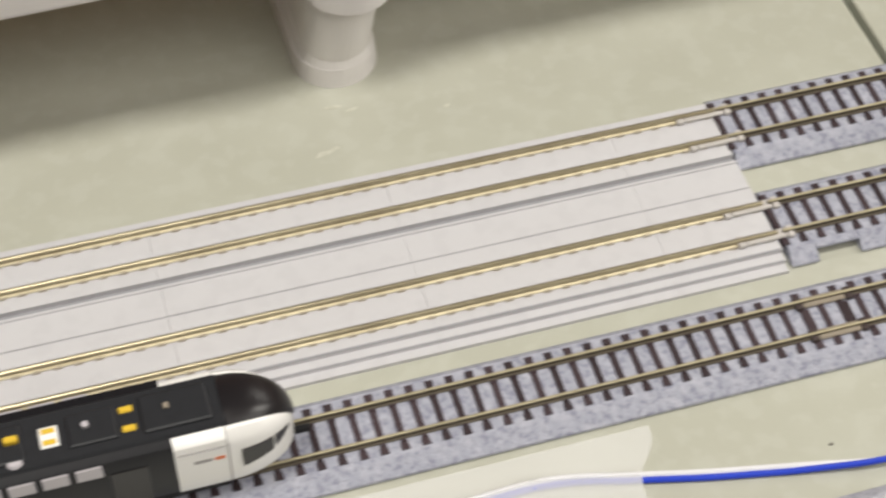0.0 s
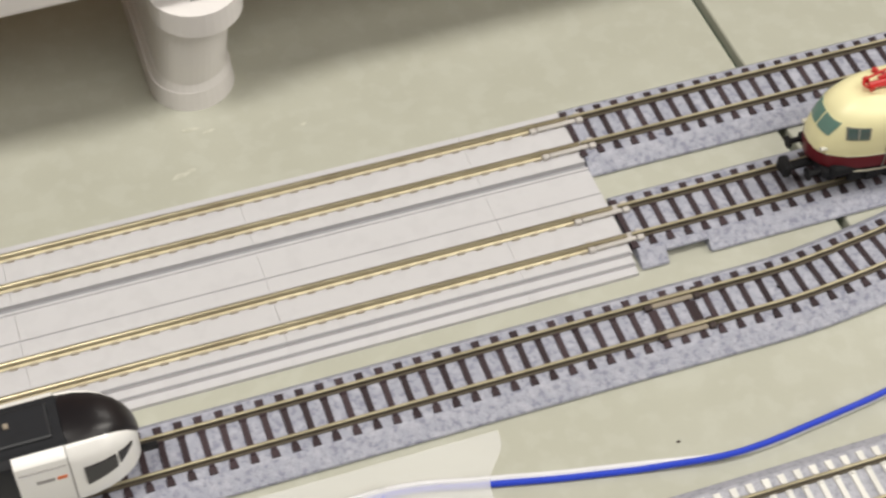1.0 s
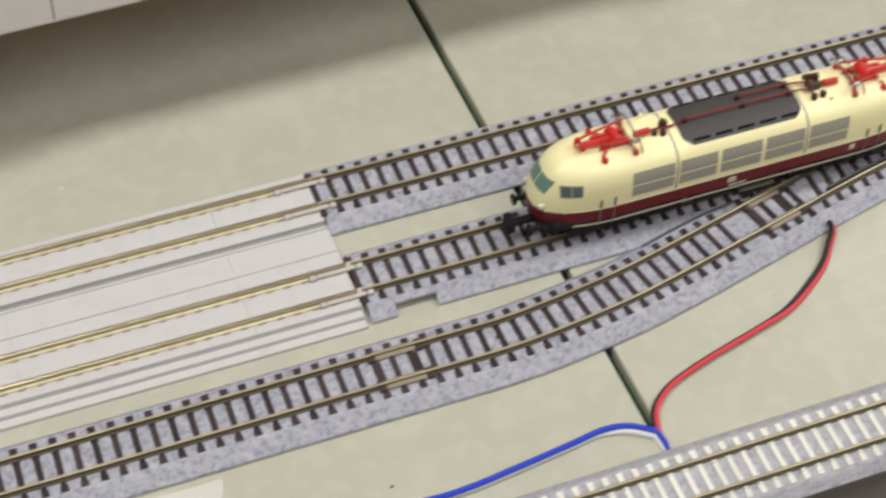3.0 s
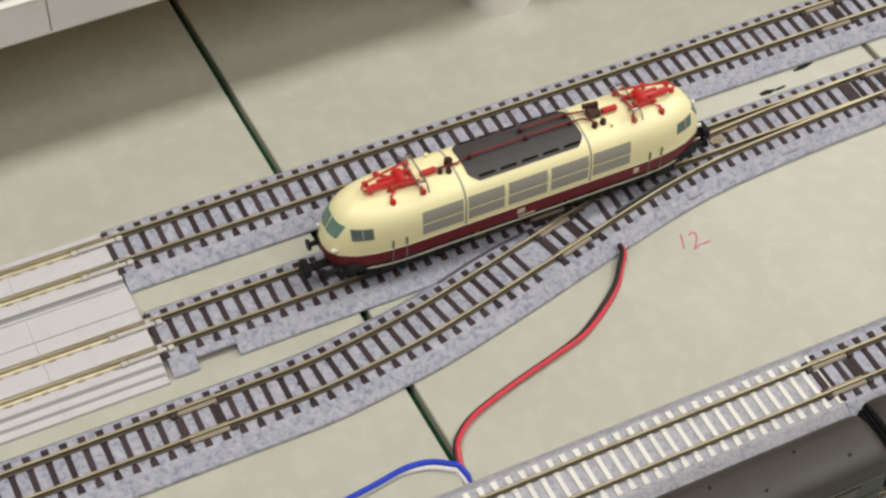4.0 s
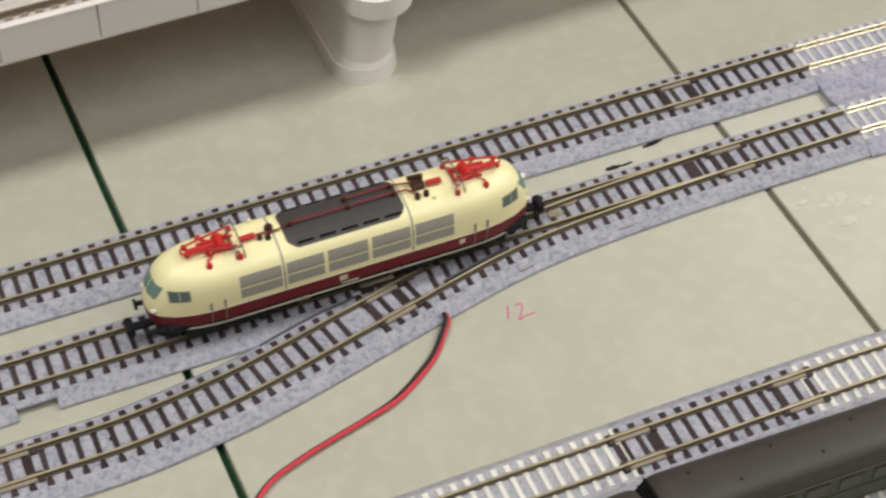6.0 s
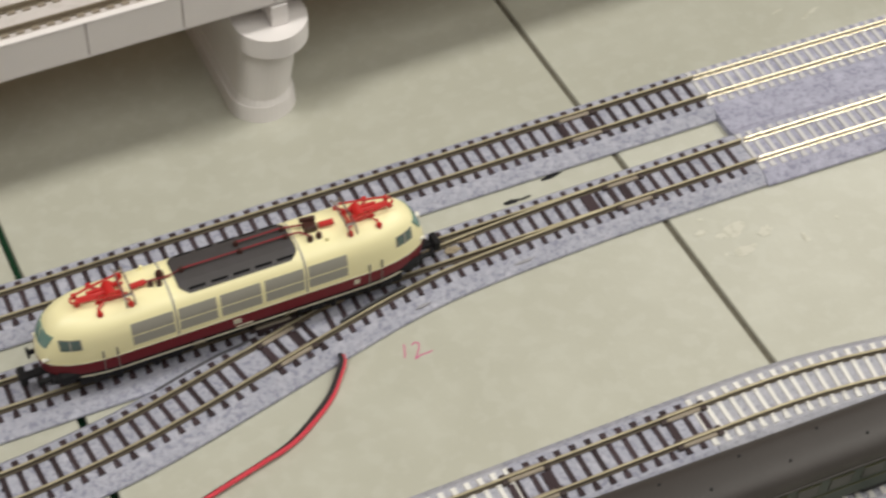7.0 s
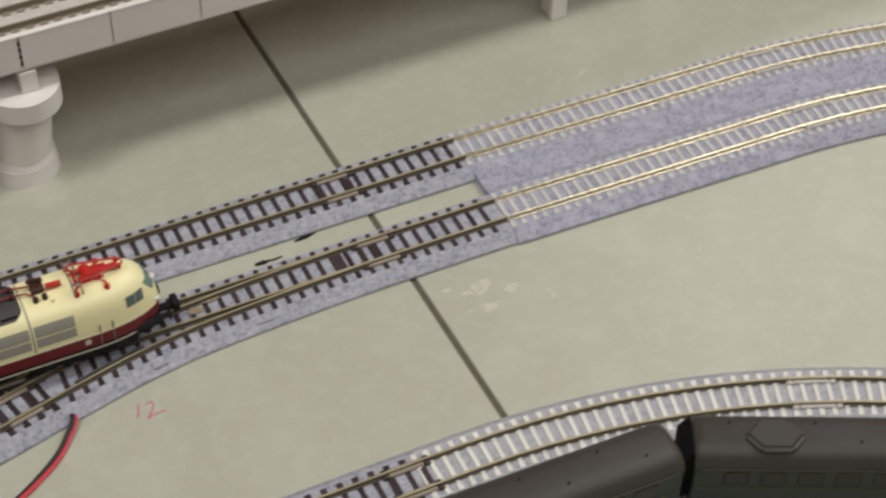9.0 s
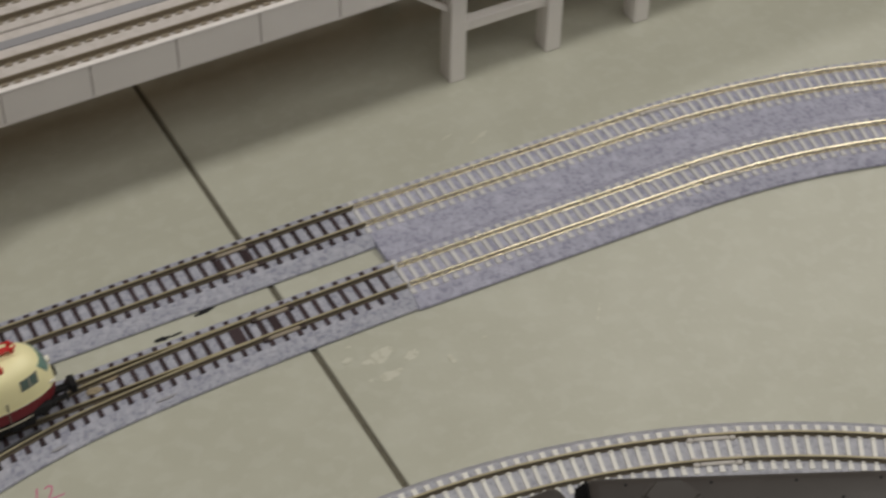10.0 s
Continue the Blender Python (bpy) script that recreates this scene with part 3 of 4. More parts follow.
# ---- viaduct ----
def stadium(x, y0, y1, r0, r1, z0, z1, seg=18, flare=0.0, drift=0.0):
    """A solid of rounded plan from y0 back to y1, of radius r0 below and r1 above."""
    bm = bmesh.new()
    rings = []
    for r, z, dy, dx in ((r0, z0, 0.0, 0.0), (r1, z1, flare, drift)):
        ring = []
        for k in range(seg + 1):
            a = math.pi + math.pi * k / seg
            ring.append(bm.verts.new((x + dx + r * math.cos(a), y0 + dy + r * math.sin(a), z)))
        for k in range(seg + 1):
            a = math.pi * k / seg
            ring.append(bm.verts.new((x + dx + r * math.cos(a), y1 + r * math.sin(a), z)))
        rings.append(ring)
    n = len(rings[0])
    for k in range(n):
        bm.faces.new((rings[0][k], rings[0][(k + 1) % n], rings[1][(k + 1) % n], rings[1][k]))
    bm.faces.new(rings[0][::-1])
    bm.faces.new(rings[1])
    bmesh.ops.bevel(bm, geom=[e for e in bm.edges if len(e.link_faces) == 2 and e.calc_face_angle(0) > 1.0], offset=0.0005, segments=2, affect="EDGES")
    return bm


GY, GZ0, GZ1 = 0.0460, 0.0475, 0.0612
DECK = 0.0545
VIA_TURN = 1.065
origin = Vector((0.037, 0.0470, 0)) - Matrix.Rotation(radians(VIA_TURN), 3, "Z") @ Vector((0.037, GY, 0))
via = thing("viaduct", "white plastic double-track viaduct with panelled sides", "viaduct", at=tuple(origin), turn=VIA_TURN)
part("deck", boxed(-0.62, 0.78, GY + 0.0021, 0.132, GZ0 + 0.0009, DECK), M["deck"], via, "pale deck of the viaduct")
edges = [0.1007 + 0.0304 * k for k in range(-23, 22)]
for xa, xb in zip(edges, edges[1:]):
    part("fascia_panel", boxed(xa + 0.0003, xb - 0.0003, GY, GY + 0.0018, GZ0 + 0.0009, GZ1, 0.0002), M["white"], via)
part("fascia_back", boxed(-0.62, 0.78, GY + 0.0007, GY + 0.0019, GZ0 + 0.0004, GZ1 - 0.0006), M["groove2"], via)
part("bottom_lip", boxed(-0.62, 0.78, GY + 0.0001, GY + 0.0034, GZ0 + 0.0003, GZ0 + 0.0008, 0.0002, 2), M["white"], via)
part("coping", boxed(-0.62, 0.78, GY - 0.0002, GY + 0.0020, GZ1 + 0.00005, GZ1 + 0.0006, 0.0002), M["white"], via)
# an open joint over the second pier
for z in (0.0505, 0.0532, 0.0558, 0.0585):
    part("joint_slot", boxed(0.1002, 0.1012, GY - 0.0001, GY + 0.0012, z - 0.0008, z + 0.0009, 0.0001), M["rust"], via, "dark slot in the open panel joint")
for yc in (0.0620, 0.0948):
    pts = [Vector((px, yc, DECK - 0.0035)) for px in (-0.62, -0.2, 0.2, 0.5, 0.78)]
    part("track_slab", boxed(-0.62, 0.78, yc - 0.0098, yc + 0.0098, DECK, DECK + 0.0013, 0.0003), M["deck"], via)
    for s in (-1, 1):
        part("rail", swept(lift(pts, 0.0051), shifted(RAIL_SLIM, s * GAUGE / 2)), M["rail_old"], via, "tarnished nickel silver rail")
    vc = bmesh.new()
    for k in range(120):
        for s in (-1, 1):
            cx = -0.25 + k * 0.0047
            box(vc, cx - 0.0012, cx + 0.0012, yc + s * GAUGE / 2 - 0.0017, yc + s * GAUGE / 2 + 0.0017, DECK + 0.0013, DECK + 0.0019)
    tagged(part("rail_clip_strip", vc, M["joiner"], via, "strip of small brown rail clips"), kind="stuff")
part("centre_channel", boxed(-0.62, 0.78, 0.0764, 0.0804, DECK, DECK + 0.0005), M["groove"], via)
part("far_parapet", boxed(-0.62, 0.78, 0.1288, 0.132, GZ0, GZ1, 0.0004), M["white"], via)


def pier(x, dy, slotted):
    label = "white plastic pier with round plinth and " + ("a slotted cap" if slotted else "a stub on its cap")
    p = thing("viaduct_pier", label, "pier", "piers under the viaduct", at=(0, dy, 0))
    part("plinth", stadium(x, 0.0588, 0.115, 0.0118, 0.0112, 0.0, 0.0062), M["white"], p)
    part("plinth_fillet", stadium(x + 0.0002, 0.0586, 0.115, 0.0110, 0.0099, 0.0060, 0.0092, flare=-0.0002), M["white"], p)
    part("shaft", stadium(x + 0.0003, 0.0580, 0.115, 0.0098, 0.0098, 0.0090, 0.0310, flare=-0.002, drift=0.0022), M["white"], p)
    part("cap", stadium(x + 0.0034, 0.0545, 0.115, 0.0122, 0.0122, 0.0310, 0.0385), M["white"], p)
    if slotted:
        # flat grey sheet paints the shade inside the cap's opening
        part("cap_slot", boxed(x + 0.0012, x + 0.0082, 0.0483, 0.0580, 0.0384, 0.0387), M["groove"], p, "dark slot in the cap")
        part("stub", boxed(x + 0.0086, x + 0.0150, 0.0530, 0.062, 0.0385, 0.0468, 0.0003), M["white"], p)
    else:
        part("stub", boxed(x + 0.0022, x + 0.0078, 0.0490, 0.060, 0.0385, 0.0468, 0.0003), M["white"], p)
    part("bearing", boxed(x - 0.009, x + 0.009, 0.064, 0.118, 0.0385, 0.0468, 0.0004), M["white"], p)


pier(-0.1458, -0.0042, True)
pier(0.0968, -0.0008, False)


def trestle(xs, y0, beams):
    t = thing("trestle", "white plastic trestle with square posts and a cross beam", "trestle")
    for x in xs:
        part("post", boxed(x - 0.0033, x + 0.0033, y0, y0 + 0.0085, 0.0, 0.0470, 0.0004), M["white"], t)
        part("back_post", boxed(x - 0.0033, x + 0.0033, y0 + 0.058, y0 + 0.0665, 0.0, 0.0470, 0.0004), M["white"], t)
    for xa, xb, z in beams:
        part("beam", boxed(xa, xb, y0 + 0.002, y0 + 0.0062, z, z + 0.0046, 0.0003), M["white"], t)
        part("beam", boxed(xa, xb, y0 + 0.060, y0 + 0.0645, z, z + 0.0046, 0.0003), M["white"], t)
    part("head_beam", boxed(xs[0] - 0.012, xs[-1] + 0.006, y0 - 0.001, y0 + 0.070, 0.0440, 0.0476, 0.0004), M["white"], t)
    bm = bmesh.new()
    sweep(bm, [Vector((xs[0] - 0.020, y0 + 0.0042, 0.0455)), Vector((xs[0] - 0.003, y0 + 0.0042, 0.0325))], [(-0.001, -0.001), (0.001, -0.001), (0.001, 0.001), (-0.001, 0.001)])
    part("brace", bm, M["white"], t)


trestle((0.3020, 0.3441, 0.3848, 0.427), 0.0539, ((0.3053, 0.3408, 0.0210), (0.3474, 0.3815, 0.0300)))

# ---- the locomotive ----
LOCO = ((10.2, 6.7, 58.6), (10.4, 10.2, 59.2), (10.4, 13.0, 59.4), (10.35, 15.5, 59.1), (10.2, 18.0, 58.3), (10.0, 20.5, 57.2), (9.6, 22.4, 56.1), (8.9, 24.0, 54.8), (7.8, 25.3, 53.2),
        (6.0, 26.4, 51.2), (3.6, 27.0, 49.2), (1.6, 27.2, 47.8), (0.0, 27.25, 47.0))


def loco_section(s):
    """Half width, height and half length of the shell at s, from the skirt (0) to the ridge (12), in metres."""
    s = min(max(s, 0.0), 11.9999)
    i = int(s)
    f = s - i
    return [(a + (b - a) * f) * 0.001 for a, b in zip(LOCO[i], LOCO[i + 1])]


def s_of_z(z):
    for i in range(12):
        if LOCO[i + 1][1] >= z:
            return i + (z - LOCO[i][1]) / (LOCO[i + 1][1] - LOCO[i][1])
    return 12.0


def s_of_y(y):
    for i in range(2, 12):
        if LOCO[i + 1][0] <= y:
            return i + (LOCO[i][0] - y) / (LOCO[i][0] - LOCO[i + 1][0])
    return 12.0


MID = 0.037


def shell(sig, q):
    """A point of the shell. sig: -12..12 round the section (negative: the side towards -y, 12 and -12 the ridge); q: -2..2 along it, the noses past 1."""
    y, z, length = loco_section(abs(sig))
    sy = -1 if sig < 0 else 1
    if abs(q) <= 1:
        return Vector((q * MID, sy * y, z))
    a = min(abs(q) - 1, 1.0) * math.pi / 2
    return Vector((math.copysign(MID + (length - MID) * math.sin(a), q), sy * y * max(math.cos(a), 0.0) ** 0.72, z))


def q_of_x(x, sig):
    """The q at which the shell reaches x (metres) at this height."""
    if abs(x) <= MID:
        return x / MID
    length = loco_section(abs(sig))[2]
    return math.copysign(1 + math.asin(min(1.0, (abs(x) - MID) / (length - MID))) * 2 / math.pi, x)


def shell_normal(sig, q):
    e = 0.02
    a = shell(sig + e, q) - shell(sig - e, q)
    b = shell(sig, min(q + e, 1.98)) - shell(sig, max(q - e, -1.98))
    n = a.cross(b)
    p = shell(sig, q)
    if n.length < 1e-12:
        return Vector((0, 0, 1))
    n.normalize()
    return n if n.dot(Vector((p.x * 0.2, p.y, p.z - 0.015))) > 0 else -n


def over_ridge(u):
    """u runs -12 (skirt at -y) .. 0 (ridge) .. 12 (skirt at +y); gives sig."""
    return -(12 + u) if u < 0 else 12 - u


def panel(rows, offset, depth=0.0004):
    """A thin raised panel over a grid of shell points, rows of (sig, q)."""
    bm = bmesh.new()
    grid = []
    for row in rows:
        grid.append([(bm.verts.new(shell(s, q) + shell_normal(s, q) * offset), bm.verts.new(shell(s, q) + shell_normal(s, q) * (offset - depth))) for s, q in row])
    for i in range(len(grid) - 1):
        for j in range(len(grid[0]) - 1):
            bm.faces.new((grid[i][j][0], grid[i][j + 1][0], grid[i + 1][j + 1][0], grid[i + 1][j][0]))
    n, m = len(grid) - 1, len(grid[0]) - 1
    rim = [grid[0][j] for j in range(m + 1)] + [grid[i][m] for i in range(1, n + 1)] + [grid[n][j] for j in range(m - 1, -1, -1)] + [grid[i][0] for i in range(n - 1, 0, -1)]
    for a, b in zip(rim, rim[1:] + rim[:1]):
        bm.faces.new((a[0], a[1], b[1], b[0]))
    return bm


def side_panel(side, x0, x1, z0, z1, offset=0.00012, nx=5, nz=3):
    rows = []
    for i in range(nz + 1):
        sg = s_of_z(z0 + (z1 - z0) * i / nz) * side
        rows.append([(sg, q_of_x(x0 + (x1 - x0) * j / nx, sg)) for j in range(nx + 1)])
    return panel(rows, offset)


def roof_panel(x0, x1, y0, y1, offset, depth=0.0006, nx=10, ny=8, corner=0.0):
    """A panel on the roof; corner rounds off its ends by so much."""
    rows = []
    for i in range(ny + 1):
        y = y0 + (y1 - y0) * i / ny
        sg = math.copysign(s_of_y(abs(y) * 1000), y)
        c = corner * max(0.0, abs(2 * i / ny - 1) - 0.6) ** 2 / 0.16
        rows.append([(sg, q_of_x(x0 + c + (x1 - x0 - 2 * c) * j / nx, sg)) for j in range(nx + 1)])
    return panel(rows, offset, depth)


def tube_bm(points, radius, count=6):
    bm = bmesh.new()
    pts = [Vector(p) for p in points]
    rings = []
    for i, p in enumerate(pts):
        d = (pts[min(i + 1, len(pts) - 1)] - pts[max(i - 1, 0)]).normalized()
        u = d.orthogonal().normalized()
        w = d.cross(u)
        rings.append([bm.verts.new(p + (u * math.cos(2 * math.pi * k / count) + w * math.sin(2 * math.pi * k / count)) * radius) for k in range(count)])
    for a, b in zip(rings, rings[1:]):
        # keep the rings from twisting
        off = min(range(count), key=lambda o: (a[0].co - b[o].co).length)
        for k in range(count):
            bm.faces.new((a[k], a[(k + 1) % count], b[(k + 1 + off) % count], b[(k + off) % count]))
    bm.faces.new(rings[0][::-1])
    bm.faces.new(rings[-1])
    return bm


def cyl(bm, a, b, r0, r1=None, seg=12):
    a, b = Vector(a), Vector(b)
    turn = (b - a).to_track_quat("Z", "Y").to_matrix().to_4x4()
    bmesh.ops.create_cone(bm, segments=seg, radius1=r0, radius2=r0 if r1 is None else r1, depth=(b - a).length, cap_ends=True, matrix=Matrix.Translation((a + b) / 2) @ turn)
    return bm


def cylinder(a, b, r0, r1=None, seg=12):
    return cyl(bmesh.new(), a, b, r0, r1, seg)


def insulator(x, y, z, h, r):
    """A small ribbed insulator."""
    bm = bmesh.new()
    for k in range(3):
        cyl(bm, (x, y, z + h * k / 3), (x, y, z + h * (k + 0.55) / 3), r, r * 0.9, 10)
        cyl(bm, (x, y, z + h * (k + 0.5) / 3), (x, y, z + h * (k + 1.0) / 3), r * 0.6, None, 8)
    return bm


def pantograph(loco, cx, nose):
    """A folded single-arm pantograph whose knee points at the nose (-1: towards -x)."""
    z = 0.0270
    p = part("pantograph", cylinder((cx, -0.0024, z + 0.0017), (cx, 0.0024, z + 0.0017), 0.0017, None, 14), M["red"], loco, "folded red pantograph with grey contact strips")
    for sx in (-1, 1):
        for sy in (-1, 1):
            foot = (cx + sx * 0.0045, sy * 0.0056)
            part("leg", tube_bm([(cx + sx * 0.0020, sy * 0.0020, z + 0.0010), (foot[0], foot[1] * 0.8, z + 0.0006), (foot[0], foot[1], z - 0.0002)], 0.00042), M["red"], p)
            part("insulator", insulator(foot[0], foot[1], 0.0258, 0.0018, 0.0009), M["red"], p)
    for sy in (-1, 1):
        part("frame", boxed(cx - 0.0046, cx + 0.0046, sy * 0.0022 - 0.0004, sy * 0.0022 + 0.0004, z + 0.0004, z + 0.0011, 0.0002), M["red"], p)
    for dx in (-0.0036, 0.0034):
        part("cross_tie", boxed(cx + dx - 0.0004, cx + dx + 0.0004, -0.0028, 0.0028, z + 0.0005, z + 0.0012, 0.0002), M["red"], p)
    knee = cx + nose * 0.0096
    head = cx - nose * 0.0042
    part("lower_arm", tube_bm([(cx - nose * 0.001, 0.0, z + 0.0020), (cx + nose * 0.005, 0.0, z + 0.0017), (knee, 0.0, z + 0.0018)], 0.00075, 8), M["red"], p)
    part("damper", cylinder((cx + nose * 0.0012, 0.0013, z + 0.0021), (cx + nose * 0.0062, 0.0013, z + 0.0019), 0.0005, None, 8), M["red"], p)
    bow = [(head, -0.0040, z + 0.0030), (cx + nose * 0.004, -0.0025, z + 0.0029), (knee - nose * 0.0006, -0.0016, z + 0.0026)]
    bow += [(knee + nose * 0.0012, -0.0009, z + 0.0023), (knee + nose * 0.0015, 0.0, z + 0.0023), (knee + nose * 0.0012, 0.0009, z + 0.0023)]
    bow += [(x, -y, h) for x, y, h in reversed(bow[:3])]
    part("upper_arm", tube_bm(bow, 0.00034), M["red"], p, "thin bow-shaped upper arm")
    part("guide_rod", tube_bm([(cx + nose * 0.001, -0.0011, z + 0.0022), (knee, -0.0008, z + 0.0022)], 0.00026), M["red"], p)
    for sy in (-1, 1):
        part("knee", cylinder((knee, sy * 0.0010, z + 0.0021), (knee, sy * 0.0021, z + 0.0021), 0.0008, None, 10), M["red"], p)
        part("spring", cylinder((cx - nose * 0.0030, sy * 0.0016, z + 0.0018), (cx + nose * 0.0006, sy * 0.0016, z + 0.0022), 0.0007, None, 10), M["red"], p)
    for dx in (-0.0012, 0.0012):
        part("contact_strip", tube_bm([(head + dx, -0.0074, z + 0.0010), (head + dx, -0.0066, z + 0.0026), (head + dx, -0.0054, z + 0.0034), (head + dx, 0.0054, z + 0.0034), (head + dx, 0.0066, z + 0.0026), (head + dx, 0.0074, z + 0.0010)], 0.00026), M["strip"], p, "dull grey contact strip with bent horns")
    for sy in (-1, 1):
        part("strip_bracket", boxed(head - 0.0015, head + 0.0015, sy * 0.0047 - 0.0004, sy * 0.0047 + 0.0004, z + 0.0027, z + 0.0033, 0.0001), M["silver"], p, "silver bracket under the strips")


def wheelset(loco, x):
    for sy in (-1, 1):
        w = part("wheel", cylinder((x, sy * 0.0040, 0.0040), (x, sy * 0.0054, 0.0040), 0.0040, None, 20), M["black"], loco)
        part("tyre", cylinder((x, sy * 0.0036, 0.0040), (x, sy * 0.0041, 0.0040), 0.0044, None, 20), M["silver"], w)


def locomotive(at):
    lo = thing("locomotive", "cream and maroon electric locomotive with folded red pantographs", "locomotive", at=at)
    stations = [-2 + k / 9 for k in range(9)] + [-1 + 2 * k / 12 for k in range(13)] + [1 + (k + 1) / 9 for k in range(9)]

    def hull(name, us, mat, label, close):
        bm = bmesh.new()
        grid = [[bm.verts.new(shell(sg, q)) for q in stations] for sg in us]
        for r0, r1 in zip(grid, grid[1:]):
            for j in range(len(stations) - 1):
                bm.faces.new((r0[j], r0[j + 1], r1[j + 1], r1[j]))
        if close:
            for j in range(len(stations) - 1):
                bm.faces.new((grid[0][j], grid[-1][j], grid[-1][j + 1], grid[0][j + 1]))
        bmesh.ops.remove_doubles(bm, verts=bm.verts[:], dist=0.00001)
        return part(name, bm, mat, lo, label, True)

    steps = 36
    upper = [over_ridge(u) for u in [-10 + 20 * k / steps for k in range(steps + 1)]]
    hull("body", upper, M["cream"], "glossy cream body shell", True)
    hull("skirt", [over_ridge(-10)] + [-(2 - 2 * k / 4) for k in range(1, 5)], M["maroon"], "maroon skirt", False)
    hull("skirt", [over_ridge(10)] + [(2 - 2 * k / 4) for k in range(1, 5)], M["maroon"], "maroon skirt", False)
    part("underframe", boxed(-0.0555, 0.0555, -0.0088, 0.0088, 0.0056, 0.0096, 0.0008), M["black"], lo)
    for side in (-1, 1):
        # maroon edge lines
        for z0, z1, x1 in ((6.75, 7.10, 0.056), (12.95, 13.2, 0.057)):
            part("edge_line", side_panel(side, -x1, x1, z0, z1, 0.00014, 24, 1), M["line"], lo, "thin pale edge line")
        # grilles in five bays, two rows
        for xa, xb in ((-0.0335, -0.0212), (-0.0196, -0.0085), (-0.0072, 0.0049), (0.0062, 0.0180), (0.0196, 0.0316)):
            for za, zb in ((15.1, 18.5), (19.0, 23.0)):
                part("grille", side_panel(side, xa, xb, za, zb, 0.0001, 4, 3), M["grille"], lo, "grey ventilation grille")
        # cab doors with handrails, side windows
        for sx in (-1, 1):
            for hx in (0.0384, 0.0424):
                part("handrail", side_panel(side, sx * hx - 0.00022, sx * hx + 0.00022, 13.7, 16.6, 0.0004, 1, 3), M["handrail"], lo, "thin grey handrail")
                part("door_step", side_panel(side, sx * hx - 0.00014, sx * hx + 0.00014, 7.6, 12.8, 0.0003, 1, 2), M["handrail"], lo)
            wx0, wx1 = sorted((sx * 0.0480, sx * 0.0530))
            part("window_seal", side_panel(side, wx0 - 0.0004, wx1 + 0.0004, 18.6, 22.25, 0.00008, 5, 3), M["handrail"], lo, "dark window seal")
            w = part("side_window", side_panel(side, wx0, wx1, 18.9, 22.0, 0.0002, 5, 3), M["glass"], lo, "tinted cab side window")
            mid = (wx0 + wx1) / 2
            part("window_bar", side_panel(side, mid - 0.0002, mid + 0.0002, 18.9, 22.0, 0.0004, 1, 3), M["grille"], w)
        part("emblem", side_panel(side, -0.0042, -0.0018, 9.9, 11.7, 0.00018, 1, 1), M["line"], lo, "small pale emblem plate")
        part("number_bar", side_panel(side, -0.0036, 0.0016, 8.3, 8.75, 0.0002, 2, 1), M["line"], lo)
        part("plate", side_panel(side, 0.0335, 0.0352, 10.0, 11.8, 0.00018, 1, 1), M["line"], lo)
    # windscreens
    for sx in (-1, 1):
        for side in (-1, 1):
            rows = []
            for i in range(5):
                sg = side * s_of_z(18.7 + 4.0 * i / 4)
                rows.append([(sg, sx * (1.73 + 0.014 * (4 - i) + (0.266 - 0.014 * (4 - i)) * j / 7)) for j in range(8)])
            part("windscreen", panel(rows, 0.0002), M["screen"], lo, "pale green windscreen")
        for y in (-0.0052, 0.0052):
            part("headlight", cylinder((sx * 0.0520, y, 0.0148), (sx * 0.0586, y, 0.0146), 0.0006, None, 12), M["lens"], lo, "pale round headlight")
        if sx > 0:
            part("headlight", cylinder((0.0550, 0.0010, 0.0182), (0.0592, 0.0010, 0.0180), 0.0012, 0.0010, 14), M["lens"], lo, "pale upper headlight")
        part("buffer_beam", boxed(*sorted((sx * 0.0535, sx * 0.0575)), -0.0075, 0.0075, 0.0052, 0.0080, 0.0005), M["black"], lo)
        for y in (-0.0058, 0.0058):
            b = part("buffer", cylinder((sx * 0.0565, y, 0.0068), (sx * 0.0605, y, 0.0068), 0.0008, None, 10), M["black"], lo)
            part("buffer_plate", cylinder((sx * 0.0605, y, 0.0068), (sx * 0.0612, y, 0.0068), 0.0016, 0.0018, 12), M["black"], b)
        bm = boxed(*sorted((sx * 0.0560, sx * 0.0640)), -0.0011, 0.0011, 0.0034, 0.0052, 0.0003)
        box(bm, *sorted((sx * 0.0632, sx * 0.0655)), -0.0024, 0.0024, 0.0026, 0.0066, 0.0004)
        part("coupler", bm, M["black"], lo, "black hook coupler")
        part("snow_plough", boxed(*sorted((sx * 0.0515, sx * 0.0548)), -0.0062, 0.0062, 0.0014, 0.0052, 0.0008), M["black"], lo)
    # bogies
    for bx in (-0.0330, 0.0330):
        for side in (-1, 1):
            bm = boxed(bx - 0.0170, bx + 0.0170, *sorted((side * 0.0066, side * 0.0086)), 0.0022, 0.0062, 0.0006)
            for k in range(-1, 2):
                box(bm, bx + k * 0.0110 - 0.0022, bx + k * 0.0110 + 0.0022, *sorted((side * 0.0070, side * 0.0096)), 0.0028, 0.0058, 0.0005)
            for k in (-0.5, 0.5):
                cyl(bm, (bx + k * 0.0110, side * 0.0078, 0.0015), (bx + k * 0.0110, side * 0.0078, 0.0060), 0.0012)
            part("bogie_frame", bm, M["black"], lo, "black bogie side frame")
        for k in range(-1, 2):
            wheelset(lo, bx + k * 0.0110)
    part("equipment_box", boxed(-0.0125, 0.0125, -0.0082, 0.0082, 0.0022, 0.0068, 0.0008), M["black"], lo)
    # roof: joints, dark centre panel, vents
    for x in (-0.0204, 0.0188):
        rows = [[(over_ridge(-9.8 + 19.6 * i / 30), q_of_x(x + d, 12)) for d in (-0.00028, 0.00028)] for i in range(31)]
